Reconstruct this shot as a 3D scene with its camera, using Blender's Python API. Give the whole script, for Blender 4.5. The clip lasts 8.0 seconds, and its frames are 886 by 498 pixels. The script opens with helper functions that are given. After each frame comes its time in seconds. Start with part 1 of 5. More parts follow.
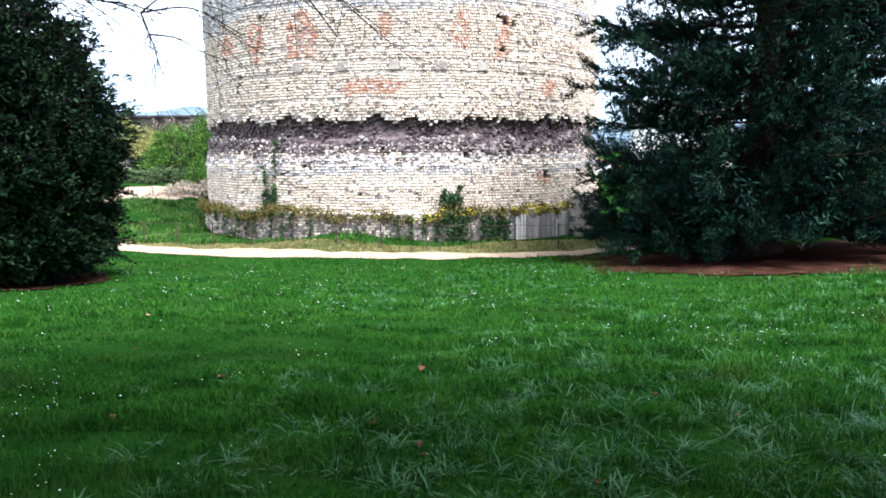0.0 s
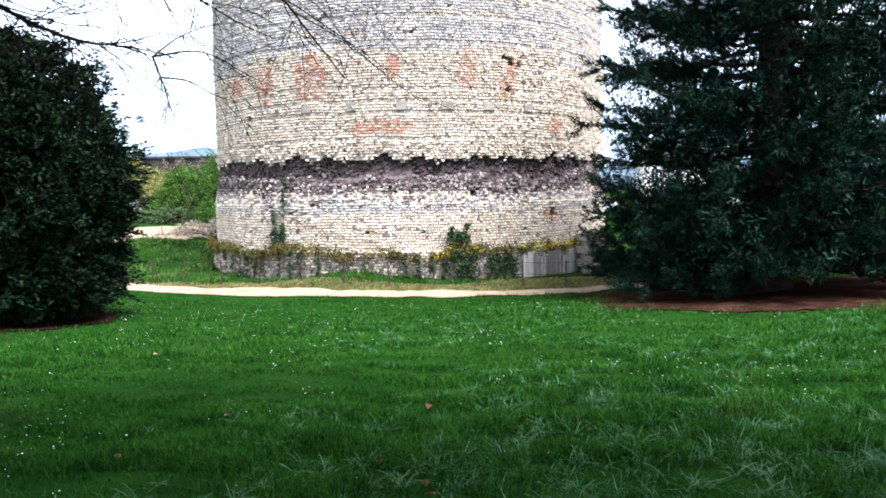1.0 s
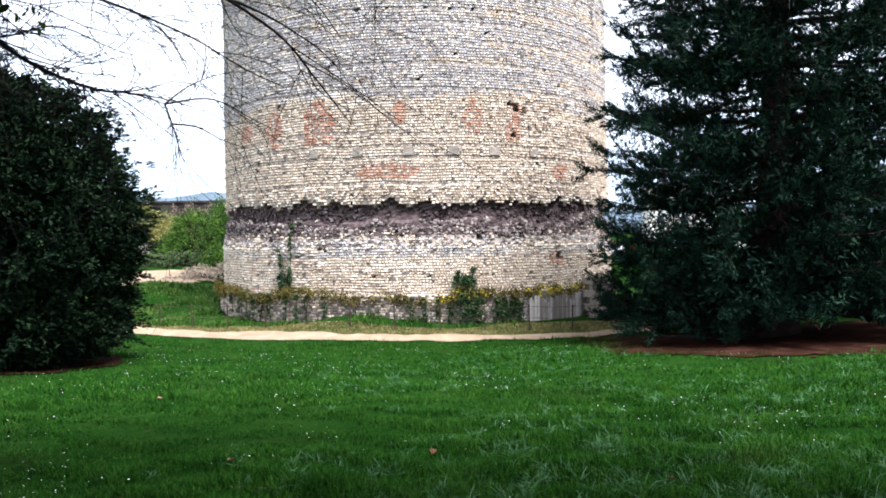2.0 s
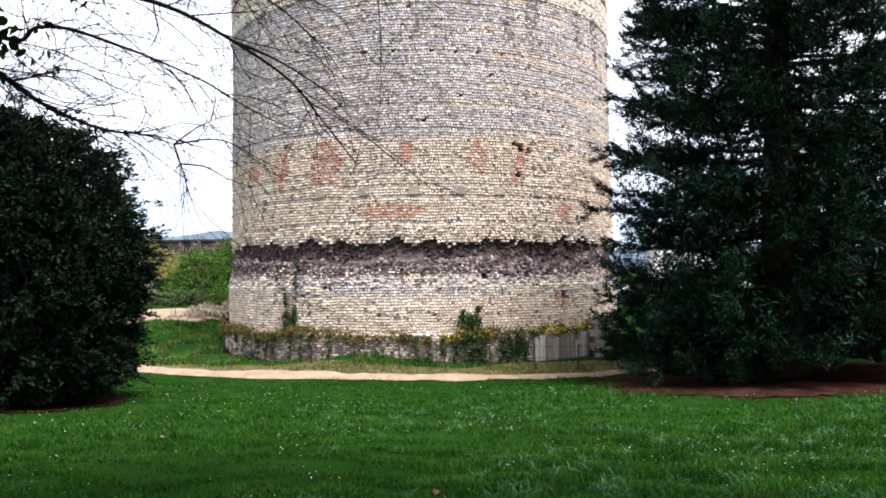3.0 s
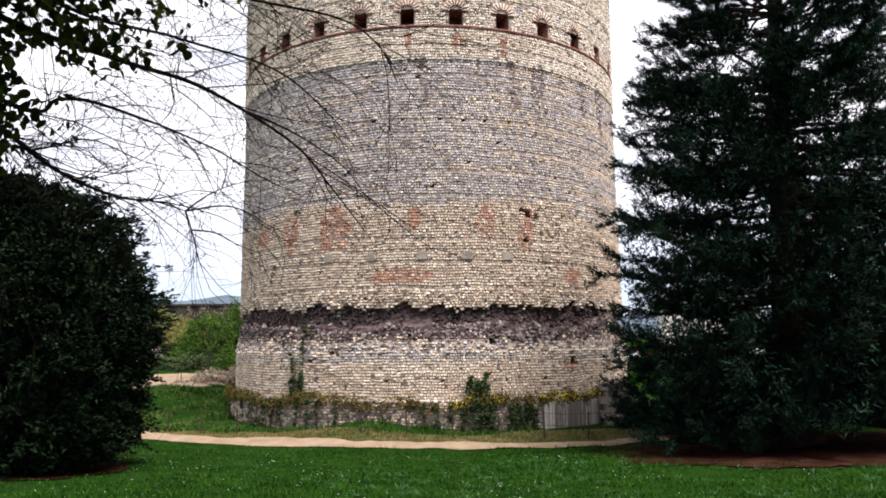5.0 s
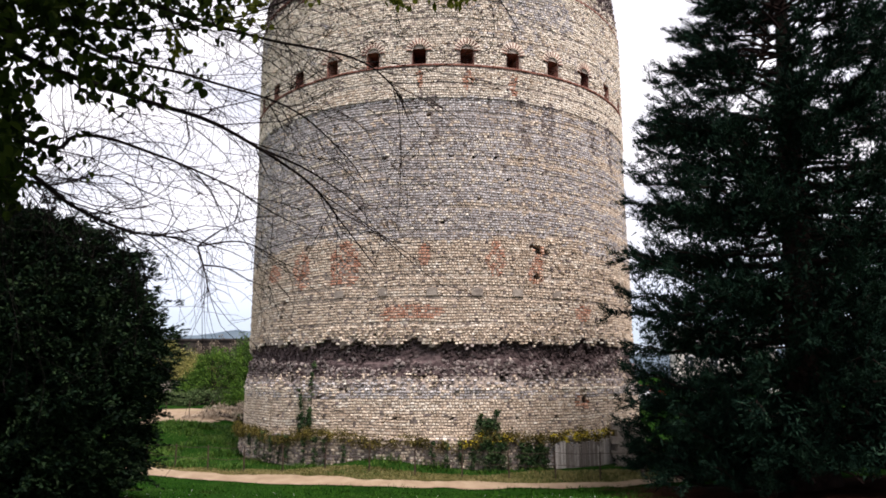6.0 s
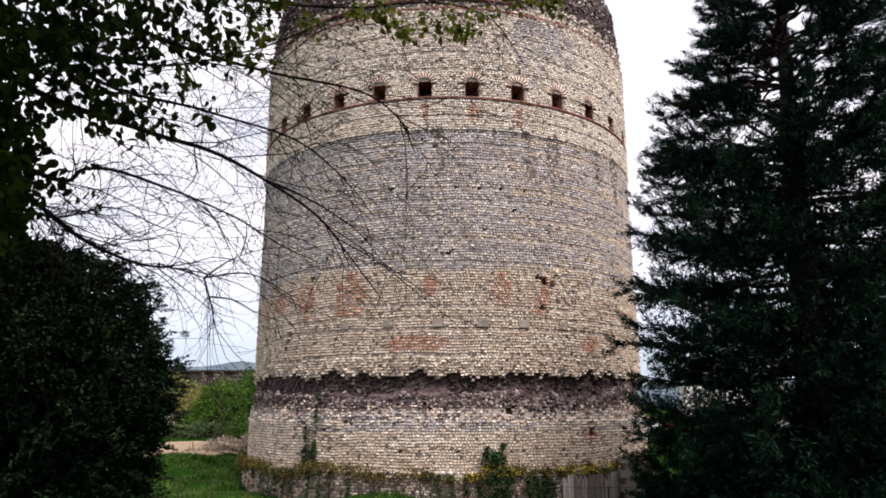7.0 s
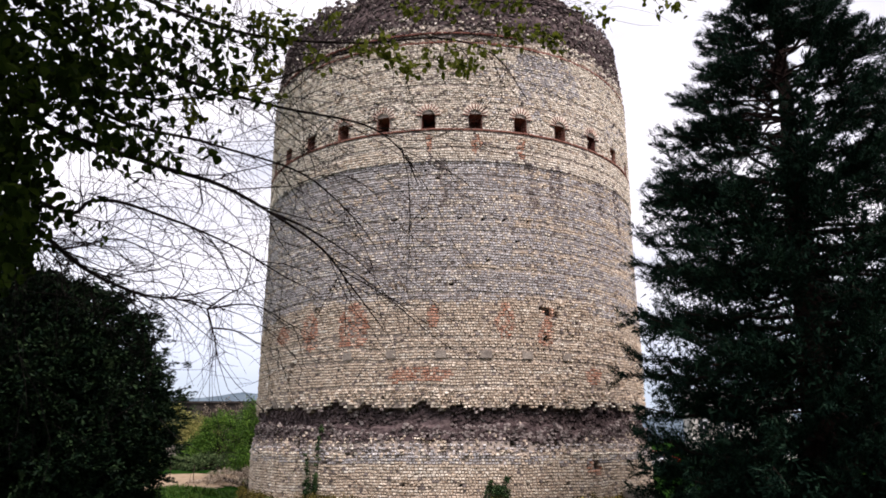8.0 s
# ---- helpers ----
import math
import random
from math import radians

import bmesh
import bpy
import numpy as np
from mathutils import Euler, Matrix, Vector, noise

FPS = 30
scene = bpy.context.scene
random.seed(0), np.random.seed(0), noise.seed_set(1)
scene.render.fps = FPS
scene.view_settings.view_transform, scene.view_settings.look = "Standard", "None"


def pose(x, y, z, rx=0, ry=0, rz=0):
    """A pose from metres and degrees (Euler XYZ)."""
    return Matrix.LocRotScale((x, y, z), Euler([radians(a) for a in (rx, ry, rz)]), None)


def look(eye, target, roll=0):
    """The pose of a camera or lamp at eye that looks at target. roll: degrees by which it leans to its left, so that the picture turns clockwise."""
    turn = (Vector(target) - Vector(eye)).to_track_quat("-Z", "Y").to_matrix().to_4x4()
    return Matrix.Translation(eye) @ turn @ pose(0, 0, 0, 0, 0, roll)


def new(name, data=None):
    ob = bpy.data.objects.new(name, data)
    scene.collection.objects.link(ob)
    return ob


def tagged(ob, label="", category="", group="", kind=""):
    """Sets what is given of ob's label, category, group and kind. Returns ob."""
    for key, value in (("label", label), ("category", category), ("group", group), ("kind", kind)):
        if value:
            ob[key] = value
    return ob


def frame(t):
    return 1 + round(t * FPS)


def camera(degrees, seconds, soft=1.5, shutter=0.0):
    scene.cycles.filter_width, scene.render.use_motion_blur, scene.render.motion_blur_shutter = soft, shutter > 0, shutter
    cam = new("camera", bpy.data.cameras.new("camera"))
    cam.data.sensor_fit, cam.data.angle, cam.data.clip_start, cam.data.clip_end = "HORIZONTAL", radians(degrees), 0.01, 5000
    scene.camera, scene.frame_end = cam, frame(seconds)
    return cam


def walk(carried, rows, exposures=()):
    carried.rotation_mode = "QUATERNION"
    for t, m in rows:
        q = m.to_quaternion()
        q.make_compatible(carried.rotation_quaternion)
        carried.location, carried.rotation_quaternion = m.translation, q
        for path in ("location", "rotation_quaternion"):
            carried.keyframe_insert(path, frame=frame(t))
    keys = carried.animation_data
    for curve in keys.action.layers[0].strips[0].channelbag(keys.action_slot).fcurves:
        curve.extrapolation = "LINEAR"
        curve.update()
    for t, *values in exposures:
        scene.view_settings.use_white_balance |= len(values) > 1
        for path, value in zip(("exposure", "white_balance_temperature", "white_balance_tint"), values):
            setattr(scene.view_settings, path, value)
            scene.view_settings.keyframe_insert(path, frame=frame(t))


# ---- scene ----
cam = camera(63.53, 8.0, soft=1.8)
EYE = 1.65


def hold(yaw, pitch, roll, dx=0.0, dy=0.0, dz=0.0):
    """The held camera: it stays where it is, drifts by a hand's width and turns upwards."""
    return pose(dx, dy, EYE + dz, 0, 0, yaw) @ pose(0, 0, 0, 90 + pitch) @ pose(0, 0, 0, 0, 0, -roll)


walk(cam, [(0.0, hold(-3.03, -7.81, 0.52, -0.062, 0.145, 0.015)), (0.5, hold(-2.81, -6.40, 0.62, -0.058, 0.14, 0.013)),
           (1.0, hold(-2.44, -4.75, 0.92, -0.048, 0.12, 0.008)), (1.5, hold(-2.15, -3.01, 0.93, -0.037, 0.09, 0.005)),
           (2.0, hold(-1.96, -1.22, 0.89, -0.03, 0.07, 0.003)), (3.5, hold(-1.46, 3.19, 0.75, -0.004, 0.005, -0.004)),
           (4.0, hold(-1.47, 4.34, 0.80, 0.0, 0.0, -0.002)), (4.5, hold(-1.28, 5.66, 0.78, 0.008, -0.02, 0.0)),
           (6.0, hold(-0.13, 10.00, 0.17, 0.006, -0.022, 0.006)), (6.5, hold(0.18, 11.28, 0.06, 0.0, -0.015, 0.01)),
           (7.0, hold(0.31, 12.46, 0.14, 0.0, -0.018, 0.014)), (7.5, hold(0.48, 13.71, 0.07, 0.006, -0.04, 0.015)),
           (8.0, hold(0.60, 14.91, -0.01, 0.012, -0.055, 0.015))],
     exposures=[(0.0, 2.0, 5550, 10), (1.0, 1.78, 5650, 10), (2.0, 1.5, 5850, 12), (3.5, 1.08, 6250, 15), (4.5, 0.85, 6450, 17), (6.0, 0.57, 6550, 19), (8.0, 0.44, 6500, 21)])

# ---- light: a bright overcast sky with a veiled sun behind the viewer's right shoulder ----
SUN_EL, SUN_AZ = radians(64), radians(144)       # azimuth from +y (north) towards +x (east)
world = bpy.data.worlds.new("world")
scene.world = world
world.use_nodes = True
wn, wl = world.node_tree.nodes, world.node_tree.links
wn.clear()
sky = wn.new("ShaderNodeTexSky")
sky.sky_type, sky.sun_disc = "NISHITA", False
sky.sun_elevation, sky.sun_rotation = SUN_EL, SUN_AZ
wbg, wout = wn.new("ShaderNodeBackground"), wn.new("ShaderNodeOutputWorld")
wcoord, wnoise, wramp, wmix = (wn.new("ShaderNodeTexCoord"), wn.new("ShaderNodeTexNoise"), wn.new("ShaderNodeValToRGB"),
                               wn.new("ShaderNodeMix"))
wmap = wn.new("ShaderNodeMapping")
wmap.inputs["Scale"].default_value = (1.0, 1.0, 3.2)
wnoise.inputs["Scale"].default_value, wnoise.inputs["Detail"].default_value = 1.8, 5
wramp.color_ramp.elements[0].position, wramp.color_ramp.elements[0].color = 0.36, (0.5, 0.5, 0.5, 1)
wramp.color_ramp.elements[1].position, wramp.color_ramp.elements[1].color = 0.56, (1, 1, 1, 1)
wmix.data_type = "RGBA"
whigh, wgrade, wsheet = wn.new("ShaderNodeSeparateXYZ"), wn.new("ShaderNodeValToRGB"), wn.new("ShaderNodeMix")
wgrade.color_ramp.elements[0].position, wgrade.color_ramp.elements[1].position = 0.05, 0.26
wsheet.data_type = "RGBA"
wsheet.inputs["A"].default_value = (5.4, 6.5, 7.8, 1)        # thin cloud low over the horizon
wsheet.inputs["B"].default_value = (9.9, 10.1, 10.4, 1)      # the cloud sheet
wl.new(wcoord.outputs["Generated"], whigh.inputs["Vector"])
wl.new(whigh.outputs["Z"], wgrade.inputs["Fac"])
wl.new(wgrade.outputs["Color"], wsheet.inputs["Factor"])
wl.new(wsheet.outputs["Result"], wmix.inputs["B"])
wl.new(wcoord.outputs["Generated"], wmap.inputs["Vector"])
wl.new(wmap.outputs["Vector"], wnoise.inputs["Vector"])
wl.new(wnoise.outputs["Fac"], wramp.inputs["Fac"])
wl.new(wramp.outputs["Color"], wmix.inputs["Factor"])
wl.new(sky.outputs["Color"], wmix.inputs["A"])
wl.new(wmix.outputs["Result"], wbg.inputs["Color"])
wl.new(wbg.outputs["Background"], wout.inputs["Surface"])
wbg.inputs["Strength"].default_value = 0.098
sun = new("sun", bpy.data.lights.new("sun", "SUN"))
sun.data.energy, sun.data.angle, sun.data.color = 5.0, radians(22), (1.0, 0.96, 0.9)
sun.matrix_world = look((0, 0, 60), Vector((0, 0, 60)) - Vector((math.sin(SUN_AZ) * math.cos(SUN_EL), math.cos(SUN_AZ) * math.cos(SUN_EL), math.sin(SUN_EL))))

# ---- small tools ----
rng = np.random.default_rng(7)


def np_mesh(name, verts, faces, mats, index=None, smooth=False):
    """A mesh from arrays; faces is one array (n, k) or a list of such."""
    faces = faces if isinstance(faces, list) else [faces]
    faces = [np.asarray(f, np.int32) for f in faces if len(f)]
    me = bpy.data.meshes.new(name)
    verts = np.asarray(verts, np.float32)
    me.vertices.add(len(verts))
    me.vertices.foreach_set("co", verts.ravel())
    loops = np.concatenate([f.ravel() for f in faces])
    size = np.concatenate([np.full(len(f), f.shape[1], np.int32) for f in faces])
    me.loops.add(len(loops))
    me.loops.foreach_set("vertex_index", loops)
    me.polygons.add(len(size))
    me.polygons.foreach_set("loop_start", np.concatenate([[0], np.cumsum(size)[:-1]]).astype(np.int32))
    for m in mats if isinstance(mats, (list, tuple)) else [mats]:
        me.materials.append(m)
    if index is not None:
        me.polygons.foreach_set("material_index", np.asarray(index, np.int32))
    me.polygons.foreach_set("use_smooth", np.full(len(size), smooth))
    me.update(calc_edges=True)
    me.validate()
    return me


def under(ob, parent):
    ob.parent = parent
    return ob


def part_np(name, verts, faces, mats, parent, label="", index=None, smooth=False, kind=""):
    ob = under(new(name, np_mesh(name, verts, faces, mats, index, smooth)), parent)
    return tagged(ob, label, kind=kind)


def thing(name, place, label, category, group="", kind=""):
    ob = new(name)
    ob.location, ob.empty_display_size = place, 0.2
    return tagged(ob, label, category, group, kind)


class Heap:
    """Collects vertices and faces of one mesh."""

    def __init__(self):
        self.v, self.f, self.n = [], {}, 0

    def add(self, v, f):
        v, f = np.asarray(v, float), np.asarray(f, int)
        self.f.setdefault(f.shape[1], []).append(f + self.n)
        self.v.append(v)
        self.n += len(v)

    def tube(self, pts, radii, sides=6):
        pts, radii = np.asarray(pts, float), np.asarray(radii, float)
        d = np.gradient(pts, axis=0)
        d /= np.linalg.norm(d, axis=1)[:, None] + 1e-9
        ref = np.where(np.abs(d[:, 2:3]) > 0.9, [[1.0, 0, 0]], [[0, 0, 1.0]])
        a = np.cross(d, ref)
        a /= np.linalg.norm(a, axis=1)[:, None] + 1e-9
        b = np.cross(d, a)
        ang = np.arange(sides) * 2 * np.pi / sides
        v = pts[:, None] + radii[:, None, None] * (np.cos(ang)[None, :, None] * a[:, None] + np.sin(ang)[None, :, None] * b[:, None])
        i, j = np.meshgrid(np.arange(len(pts) - 1), np.arange(sides), indexing="ij")
        k = (j + 1) % sides
        f = np.stack([i * sides + j, i * sides + k, (i + 1) * sides + k, (i + 1) * sides + j], -1).reshape(-1, 4)
        self.add(v.reshape(-1, 3), f)

    def box(self, m, size):
        """A box of that size about the pose m, with slightly drawn-in top edges."""
        x, y, z = np.array(size) / 2
        c = np.array([[-x, -y, -z], [x, -y, -z], [x, y, -z], [-x, y, -z], [-x, -y, z], [x, -y, z], [x, y, z], [-x, y, z]])
        c = c @ np.array(m.to_3x3()).T + np.array(m.translation)
        self.add(c, [[3, 2, 1, 0], [4, 5, 6, 7], [0, 1, 5, 4], [1, 2, 6, 5], [2, 3, 7, 6], [3, 0, 4, 7]])

    def faces(self):
        return [np.concatenate(f) for f in self.f.values()]

    def verts(self):
        return np.concatenate(self.v) - 0.0

    def part(self, name, mats, parent, label="", smooth=False, kind=""):
        base = np.array(parent.matrix_basis.translation) if parent.parent is None else np.zeros(3)
        return part_np(name, self.verts() - base, self.faces(), mats, parent, label, smooth=smooth, kind=kind)


def wave(seed, *coords, scale=1.0, octaves=3):
    """Smooth noise in about -1..1 from sums of turned sines, for arrays."""
    r = np.random.default_rng(seed)
    out, amp = 0.0, 1.0
    for o in range(octaves):
        for _ in range(4):
            k = r.normal(size=len(coords)) * scale * 2 ** o
            out = out + amp * np.sin(sum(c * kk for c, kk in zip(coords, k)) + r.uniform(0, 6.28)) * 0.4
        amp *= 0.55
    return out


def unit(v):
    return v / (np.linalg.norm(v, axis=-1, keepdims=True) + 1e-9)


# ---- materials ----
def material(name, colours, scale=8.0, rough=0.85, bump=0.3, bump_scale=40.0, island=0.0, object_random=0.0, spec=0.06,
             detail=6.0, stain=None, translucent=0.0):
    """Two scales of noise between colours, variation from piece to piece, and a fine relief."""
    m = bpy.data.materials.new(name)
    m.use_nodes = True
    n, l = m.node_tree.nodes, m.node_tree.links
    p = n["Principled BSDF"]
    p.inputs["Roughness"].default_value = rough
    p.inputs["Specular IOR Level"].default_value = spec
    pos = n.new("ShaderNodeNewGeometry")
    a, ramp = n.new("ShaderNodeTexNoise"), n.new("ShaderNodeValToRGB")
    a.inputs["Scale"].default_value, a.inputs["Detail"].default_value, a.inputs["Roughness"].default_value = scale, detail, 0.65
    l.new(pos.outputs["Position"], a.inputs["Vector"])
    fac = a.outputs["Fac"]
    if island or object_random:
        add, mul, src = n.new("ShaderNodeMath"), n.new("ShaderNodeMath"), pos.outputs["Random Per Island"]
        if object_random:
            src = n.new("ShaderNodeObjectInfo").outputs["Random"]
        mul.operation, mul.inputs[1].default_value = "MULTIPLY_ADD", (island or object_random)
        mul.inputs[2].default_value = -0.5 * (island or object_random)
        l.new(src, mul.inputs[0])
        l.new(fac, add.inputs[0])
        l.new(mul.outputs[0], add.inputs[1])
        fac = add.outputs[0]
    l.new(fac, ramp.inputs["Fac"])
    e = ramp.color_ramp.elements
    while len(e) < len(colours):
        e.new(0.5)
    for i, c in enumerate(colours):
        e[i].position, e[i].color = 0.25 + 0.5 * i / max(1, len(colours) - 1), (*c, 1)
    col = ramp.outputs["Color"]
    if stain:
        s, sr, mix = n.new("ShaderNodeTexNoise"), n.new("ShaderNodeValToRGB"), n.new("ShaderNodeMix")
        s.inputs["Scale"].default_value, s.inputs["Detail"].default_value = stain[1], 4
        sr.color_ramp.elements[0].position, sr.color_ramp.elements[1].position = stain[2], stain[2] + 0.16
        l.new(pos.outputs["Position"], s.inputs["Vector"])
        l.new(s.outputs["Fac"], sr.inputs["Fac"])
        mix.data_type = "RGBA"
        l.new(sr.outputs["Color"], mix.inputs["Factor"])
        l.new(col, mix.inputs["A"])
        mix.inputs["B"].default_value = (*stain[0], 1)
        col = mix.outputs["Result"]
    l.new(col, p.inputs["Base Color"])
    if bump:
        b, bn = n.new("ShaderNodeBump"), n.new("ShaderNodeTexNoise")
        bn.inputs["Scale"].default_value, bn.inputs["Detail"].default_value = bump_scale, 4
        b.inputs["Strength"].default_value, b.inputs["Distance"].default_value = bump, 0.02
        l.new(pos.outputs["Position"], bn.inputs["Vector"])
        l.new(bn.outputs["Fac"], b.inputs["Height"])
        l.new(b.outputs["Normal"], p.inputs["Normal"])
    if translucent:
        t, ms = n.new("ShaderNodeBsdfTranslucent"), n.new("ShaderNodeMixShader")
        ms.inputs["Fac"].default_value = translucent
        l.new(col, t.inputs["Color"])
        l.new(p.outputs["BSDF"], ms.inputs[1])
        l.new(t.outputs["BSDF"], ms.inputs[2])
        l.new(ms.outputs["Shader"], n["Material Output"].inputs["Surface"])
    return m


M_BEIGE = material("limestone_beige", [(0.45, 0.355, 0.27), (0.62, 0.515, 0.405), (0.73, 0.64, 0.53)], 1.6, 0.9, 0.5, 30, island=0.36)
M_GREY = material("limestone_grey", [(0.335, 0.312, 0.312), (0.465, 0.438, 0.435), (0.605, 0.58, 0.57)], 1.6, 0.9, 0.5, 30, island=0.36)
M_PALE = material("limestone_pale", [(0.57, 0.495, 0.405), (0.72, 0.645, 0.545), (0.8, 0.74, 0.65)], 1.6, 0.9, 0.5, 30, island=0.36)
M_RUST = material("limestone_reddened", [(0.39, 0.19, 0.125), (0.55, 0.315, 0.22), (0.62, 0.44, 0.335)], 2.0, 0.9, 0.5, 30, island=0.6)
M_DARK = material("limestone_weathered_shaded", [(0.13, 0.105, 0.1), (0.22, 0.185, 0.175), (0.33, 0.28, 0.26)], 2.0, 0.95, 0.6, 30, island=0.5)
M_MORTAR = material("mortar", [(0.22, 0.182, 0.154), (0.39, 0.328, 0.278)], 3.0, 0.95, 0.6, 25)
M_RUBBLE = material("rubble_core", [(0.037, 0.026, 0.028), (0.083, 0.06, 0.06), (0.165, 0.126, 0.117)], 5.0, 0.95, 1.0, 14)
M_BRICK = material("red_brick", [(0.12, 0.048, 0.038), (0.2, 0.086, 0.066), (0.28, 0.145, 0.11)], 6.0, 0.9, 0.4, 40, object_random=0.5)
M_TURF = material("turf_soil", [(0.004, 0.015, 0.0025), (0.008, 0.027, 0.004), (0.016, 0.036, 0.007)], 0.8, 1.0, 0.6, 30, spec=0.0,
                  stain=((0.035, 0.03, 0.012), 0.35, 0.66))
M_GRASS = material("grass_blade", [(0.0045, 0.024, 0.002), (0.0118, 0.05, 0.004), (0.034, 0.092, 0.01)], 1.1, 0.7, 0, island=0.5, spec=0.03, translucent=0.2,
                   stain=((0.024, 0.036, 0.008), 0.45, 0.6))
M_COARSE = material("coarse_grass_blade", [(0.007, 0.04, 0.007), (0.017, 0.068, 0.015), (0.058, 0.125, 0.05)], 0.8, 0.5, 0, island=0.7, spec=0.15, translucent=0.15)
M_DRYGRASS = material("dry_grass", [(0.09, 0.085, 0.025), (0.165, 0.145, 0.05), (0.27, 0.225, 0.11)], 1.2, 0.8, 0, island=0.6, translucent=0.2)
M_SAND = material("path_gravel", [(0.15, 0.107, 0.07), (0.215, 0.16, 0.107), (0.265, 0.21, 0.147)], 1.4, 0.95, 0.5, 60)
# reddish brown litter, its colour darkened to carry the shade under the trees
M_MULCH = material("shaded_needle_litter", [(0.009, 0.0035, 0.0025), (0.022, 0.009, 0.006), (0.05, 0.024, 0.016)], 2.2, 0.95, 1.0, 30, spec=0.01)
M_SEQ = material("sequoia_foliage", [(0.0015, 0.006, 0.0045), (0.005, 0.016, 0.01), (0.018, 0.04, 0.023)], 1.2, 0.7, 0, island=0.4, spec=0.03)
M_BARK = material("red_brown_bark", [(0.01, 0.006, 0.006), (0.022, 0.013, 0.011), (0.04, 0.026, 0.021)], 5.0, 0.95, 1.0, 18)
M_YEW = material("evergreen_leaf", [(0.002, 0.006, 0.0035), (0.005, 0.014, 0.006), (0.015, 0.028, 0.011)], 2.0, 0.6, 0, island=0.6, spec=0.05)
M_TWIG = material("twig_bark", [(0.014, 0.01, 0.01), (0.034, 0.025, 0.023)], 12.0, 0.9, 0.4, 60, spec=0.02)
# one tree's leaves in two colours: dark for shaded masses, bright for lit sprigs
M_LIME = material("shaded_leaf", [(0.007, 0.014, 0.002), (0.016, 0.03, 0.004), (0.04, 0.062, 0.008)], 2.5, 0.7, 0, island=0.6, spec=0.04, translucent=0.5)
M_LIME_LIT = material("lit_leaf", [(0.06, 0.075, 0.008), (0.1, 0.12, 0.014), (0.15, 0.17, 0.025)], 2.5, 0.7, 0, island=0.6, spec=0.05, translucent=0.5)
M_IVY = material("ivy_leaf", [(0.012, 0.03, 0.012), (0.026, 0.054, 0.02), (0.058, 0.09, 0.034)], 2.0, 0.5, 0, island=0.6)
M_MOSS = material("ledge_plants", [(0.03, 0.027, 0.008), (0.08, 0.066, 0.018), (0.165, 0.132, 0.034)], 1.4, 0.8, 0, island=0.6)
M_FLOWER = material("yellow_blossom", [(0.5, 0.4, 0.03), (0.7, 0.58, 0.05)], 4.0, 0.7, 0, island=0.3)
M_BUSH = material("bush_leaf", [(0.018, 0.046, 0.008), (0.045, 0.1, 0.015), (0.115, 0.195, 0.03)], 0.9, 0.6, 0, island=0.5, translucent=0.3)
M_SCRUB = material("scrub_leaf", [(0.024, 0.046, 0.017), (0.05, 0.08, 0.03), (0.1, 0.13, 0.055)], 0.5, 0.7, 0, island=0.5, translucent=0.15)
M_GOLD = material("golden_leaf", [(0.1, 0.105, 0.03), (0.2, 0.19, 0.055), (0.34, 0.31, 0.12)], 0.5, 0.7, 0, island=0.5, translucent=0.25)
M_IRON = material("rusted_iron", [(0.03, 0.022, 0.018), (0.07, 0.045, 0.035)], 20.0, 0.7, 0.3, 80)
M_WOOD = material("weathered_wood", [(0.09, 0.07, 0.055), (0.17, 0.14, 0.11)], 6.0, 0.85, 0.5, 40)
M_PLANK = material("grey_plank", [(0.16, 0.14, 0.125), (0.26, 0.235, 0.215), (0.42, 0.39, 0.36)], 5.0, 0.9, 0.4, 40, object_random=0.8)
M_STEP = material("concrete_step", [(0.12, 0.11, 0.095), (0.22, 0.2, 0.17)], 3.0, 0.9, 0.3, 30, object_random=0.5)
M_WALL = material("dark_rubble_wall", [(0.018, 0.015, 0.014), (0.036, 0.03, 0.027), (0.07, 0.058, 0.05)], 1.2, 0.95, 0.8, 6)
# blue-grey instead of green: the haze of distance is mixed into the colour
M_HILL = material("hazed_woods", [(0.042, 0.062, 0.078), (0.07, 0.095, 0.118), (0.1, 0.13, 0.15)], 0.03, 1.0, 0)
M_RENDER = material("pale_render", [(0.5, 0.47, 0.42), (0.6, 0.57, 0.52)], 0.8, 0.9, 0.2, 20)
M_ROOF = material("grey_roof_slate", [(0.12, 0.11, 0.11), (0.2, 0.185, 0.18)], 2.0, 0.9, 0.5, 10)
M_GLASS = material("window_glass", [(0.03, 0.035, 0.04), (0.05, 0.055, 0.06)], 1.0, 0.08, 0, spec=0.6)
M_HAY = material("cut_brush", [(0.2, 0.15, 0.11), (0.34, 0.28, 0.21), (0.46, 0.39, 0.31)], 2.0, 0.9, 0, island=0.6)
M_BROWN = material("bare_thicket", [(0.04, 0.03, 0.022), (0.12, 0.095, 0.07), (0.26, 0.215, 0.17)], 1.0, 0.9, 0, island=0.6)
M_MEADOW = material("meadow_blade", [(0.012, 0.038, 0.005), (0.033, 0.08, 0.01), (0.085, 0.14, 0.027)], 0.7, 0.6, 0, island=0.4, translucent=0.25,
                    stain=((0.085, 0.07, 0.028), 0.5, 0.58))
M_BLOCK = material("grey_block_stone", [(0.17, 0.145, 0.125), (0.26, 0.225, 0.19), (0.34, 0.3, 0.255)], 5.0, 0.95, 0.8, 22, object_random=0.4)
M_PAINT = material("white_car_paint", [(0.72, 0.73, 0.75), (0.78, 0.79, 0.8)], 1.0, 0.25, 0, spec=0.5)
M_REDPAINT = material("red_car_paint", [(0.45, 0.03, 0.025), (0.55, 0.05, 0.035)], 1.0, 0.25, 0, spec=0.5)
M_TYRE = material("tyre_rubber", [(0.02, 0.02, 0.02), (0.035, 0.035, 0.035)], 10.0, 0.9, 0)
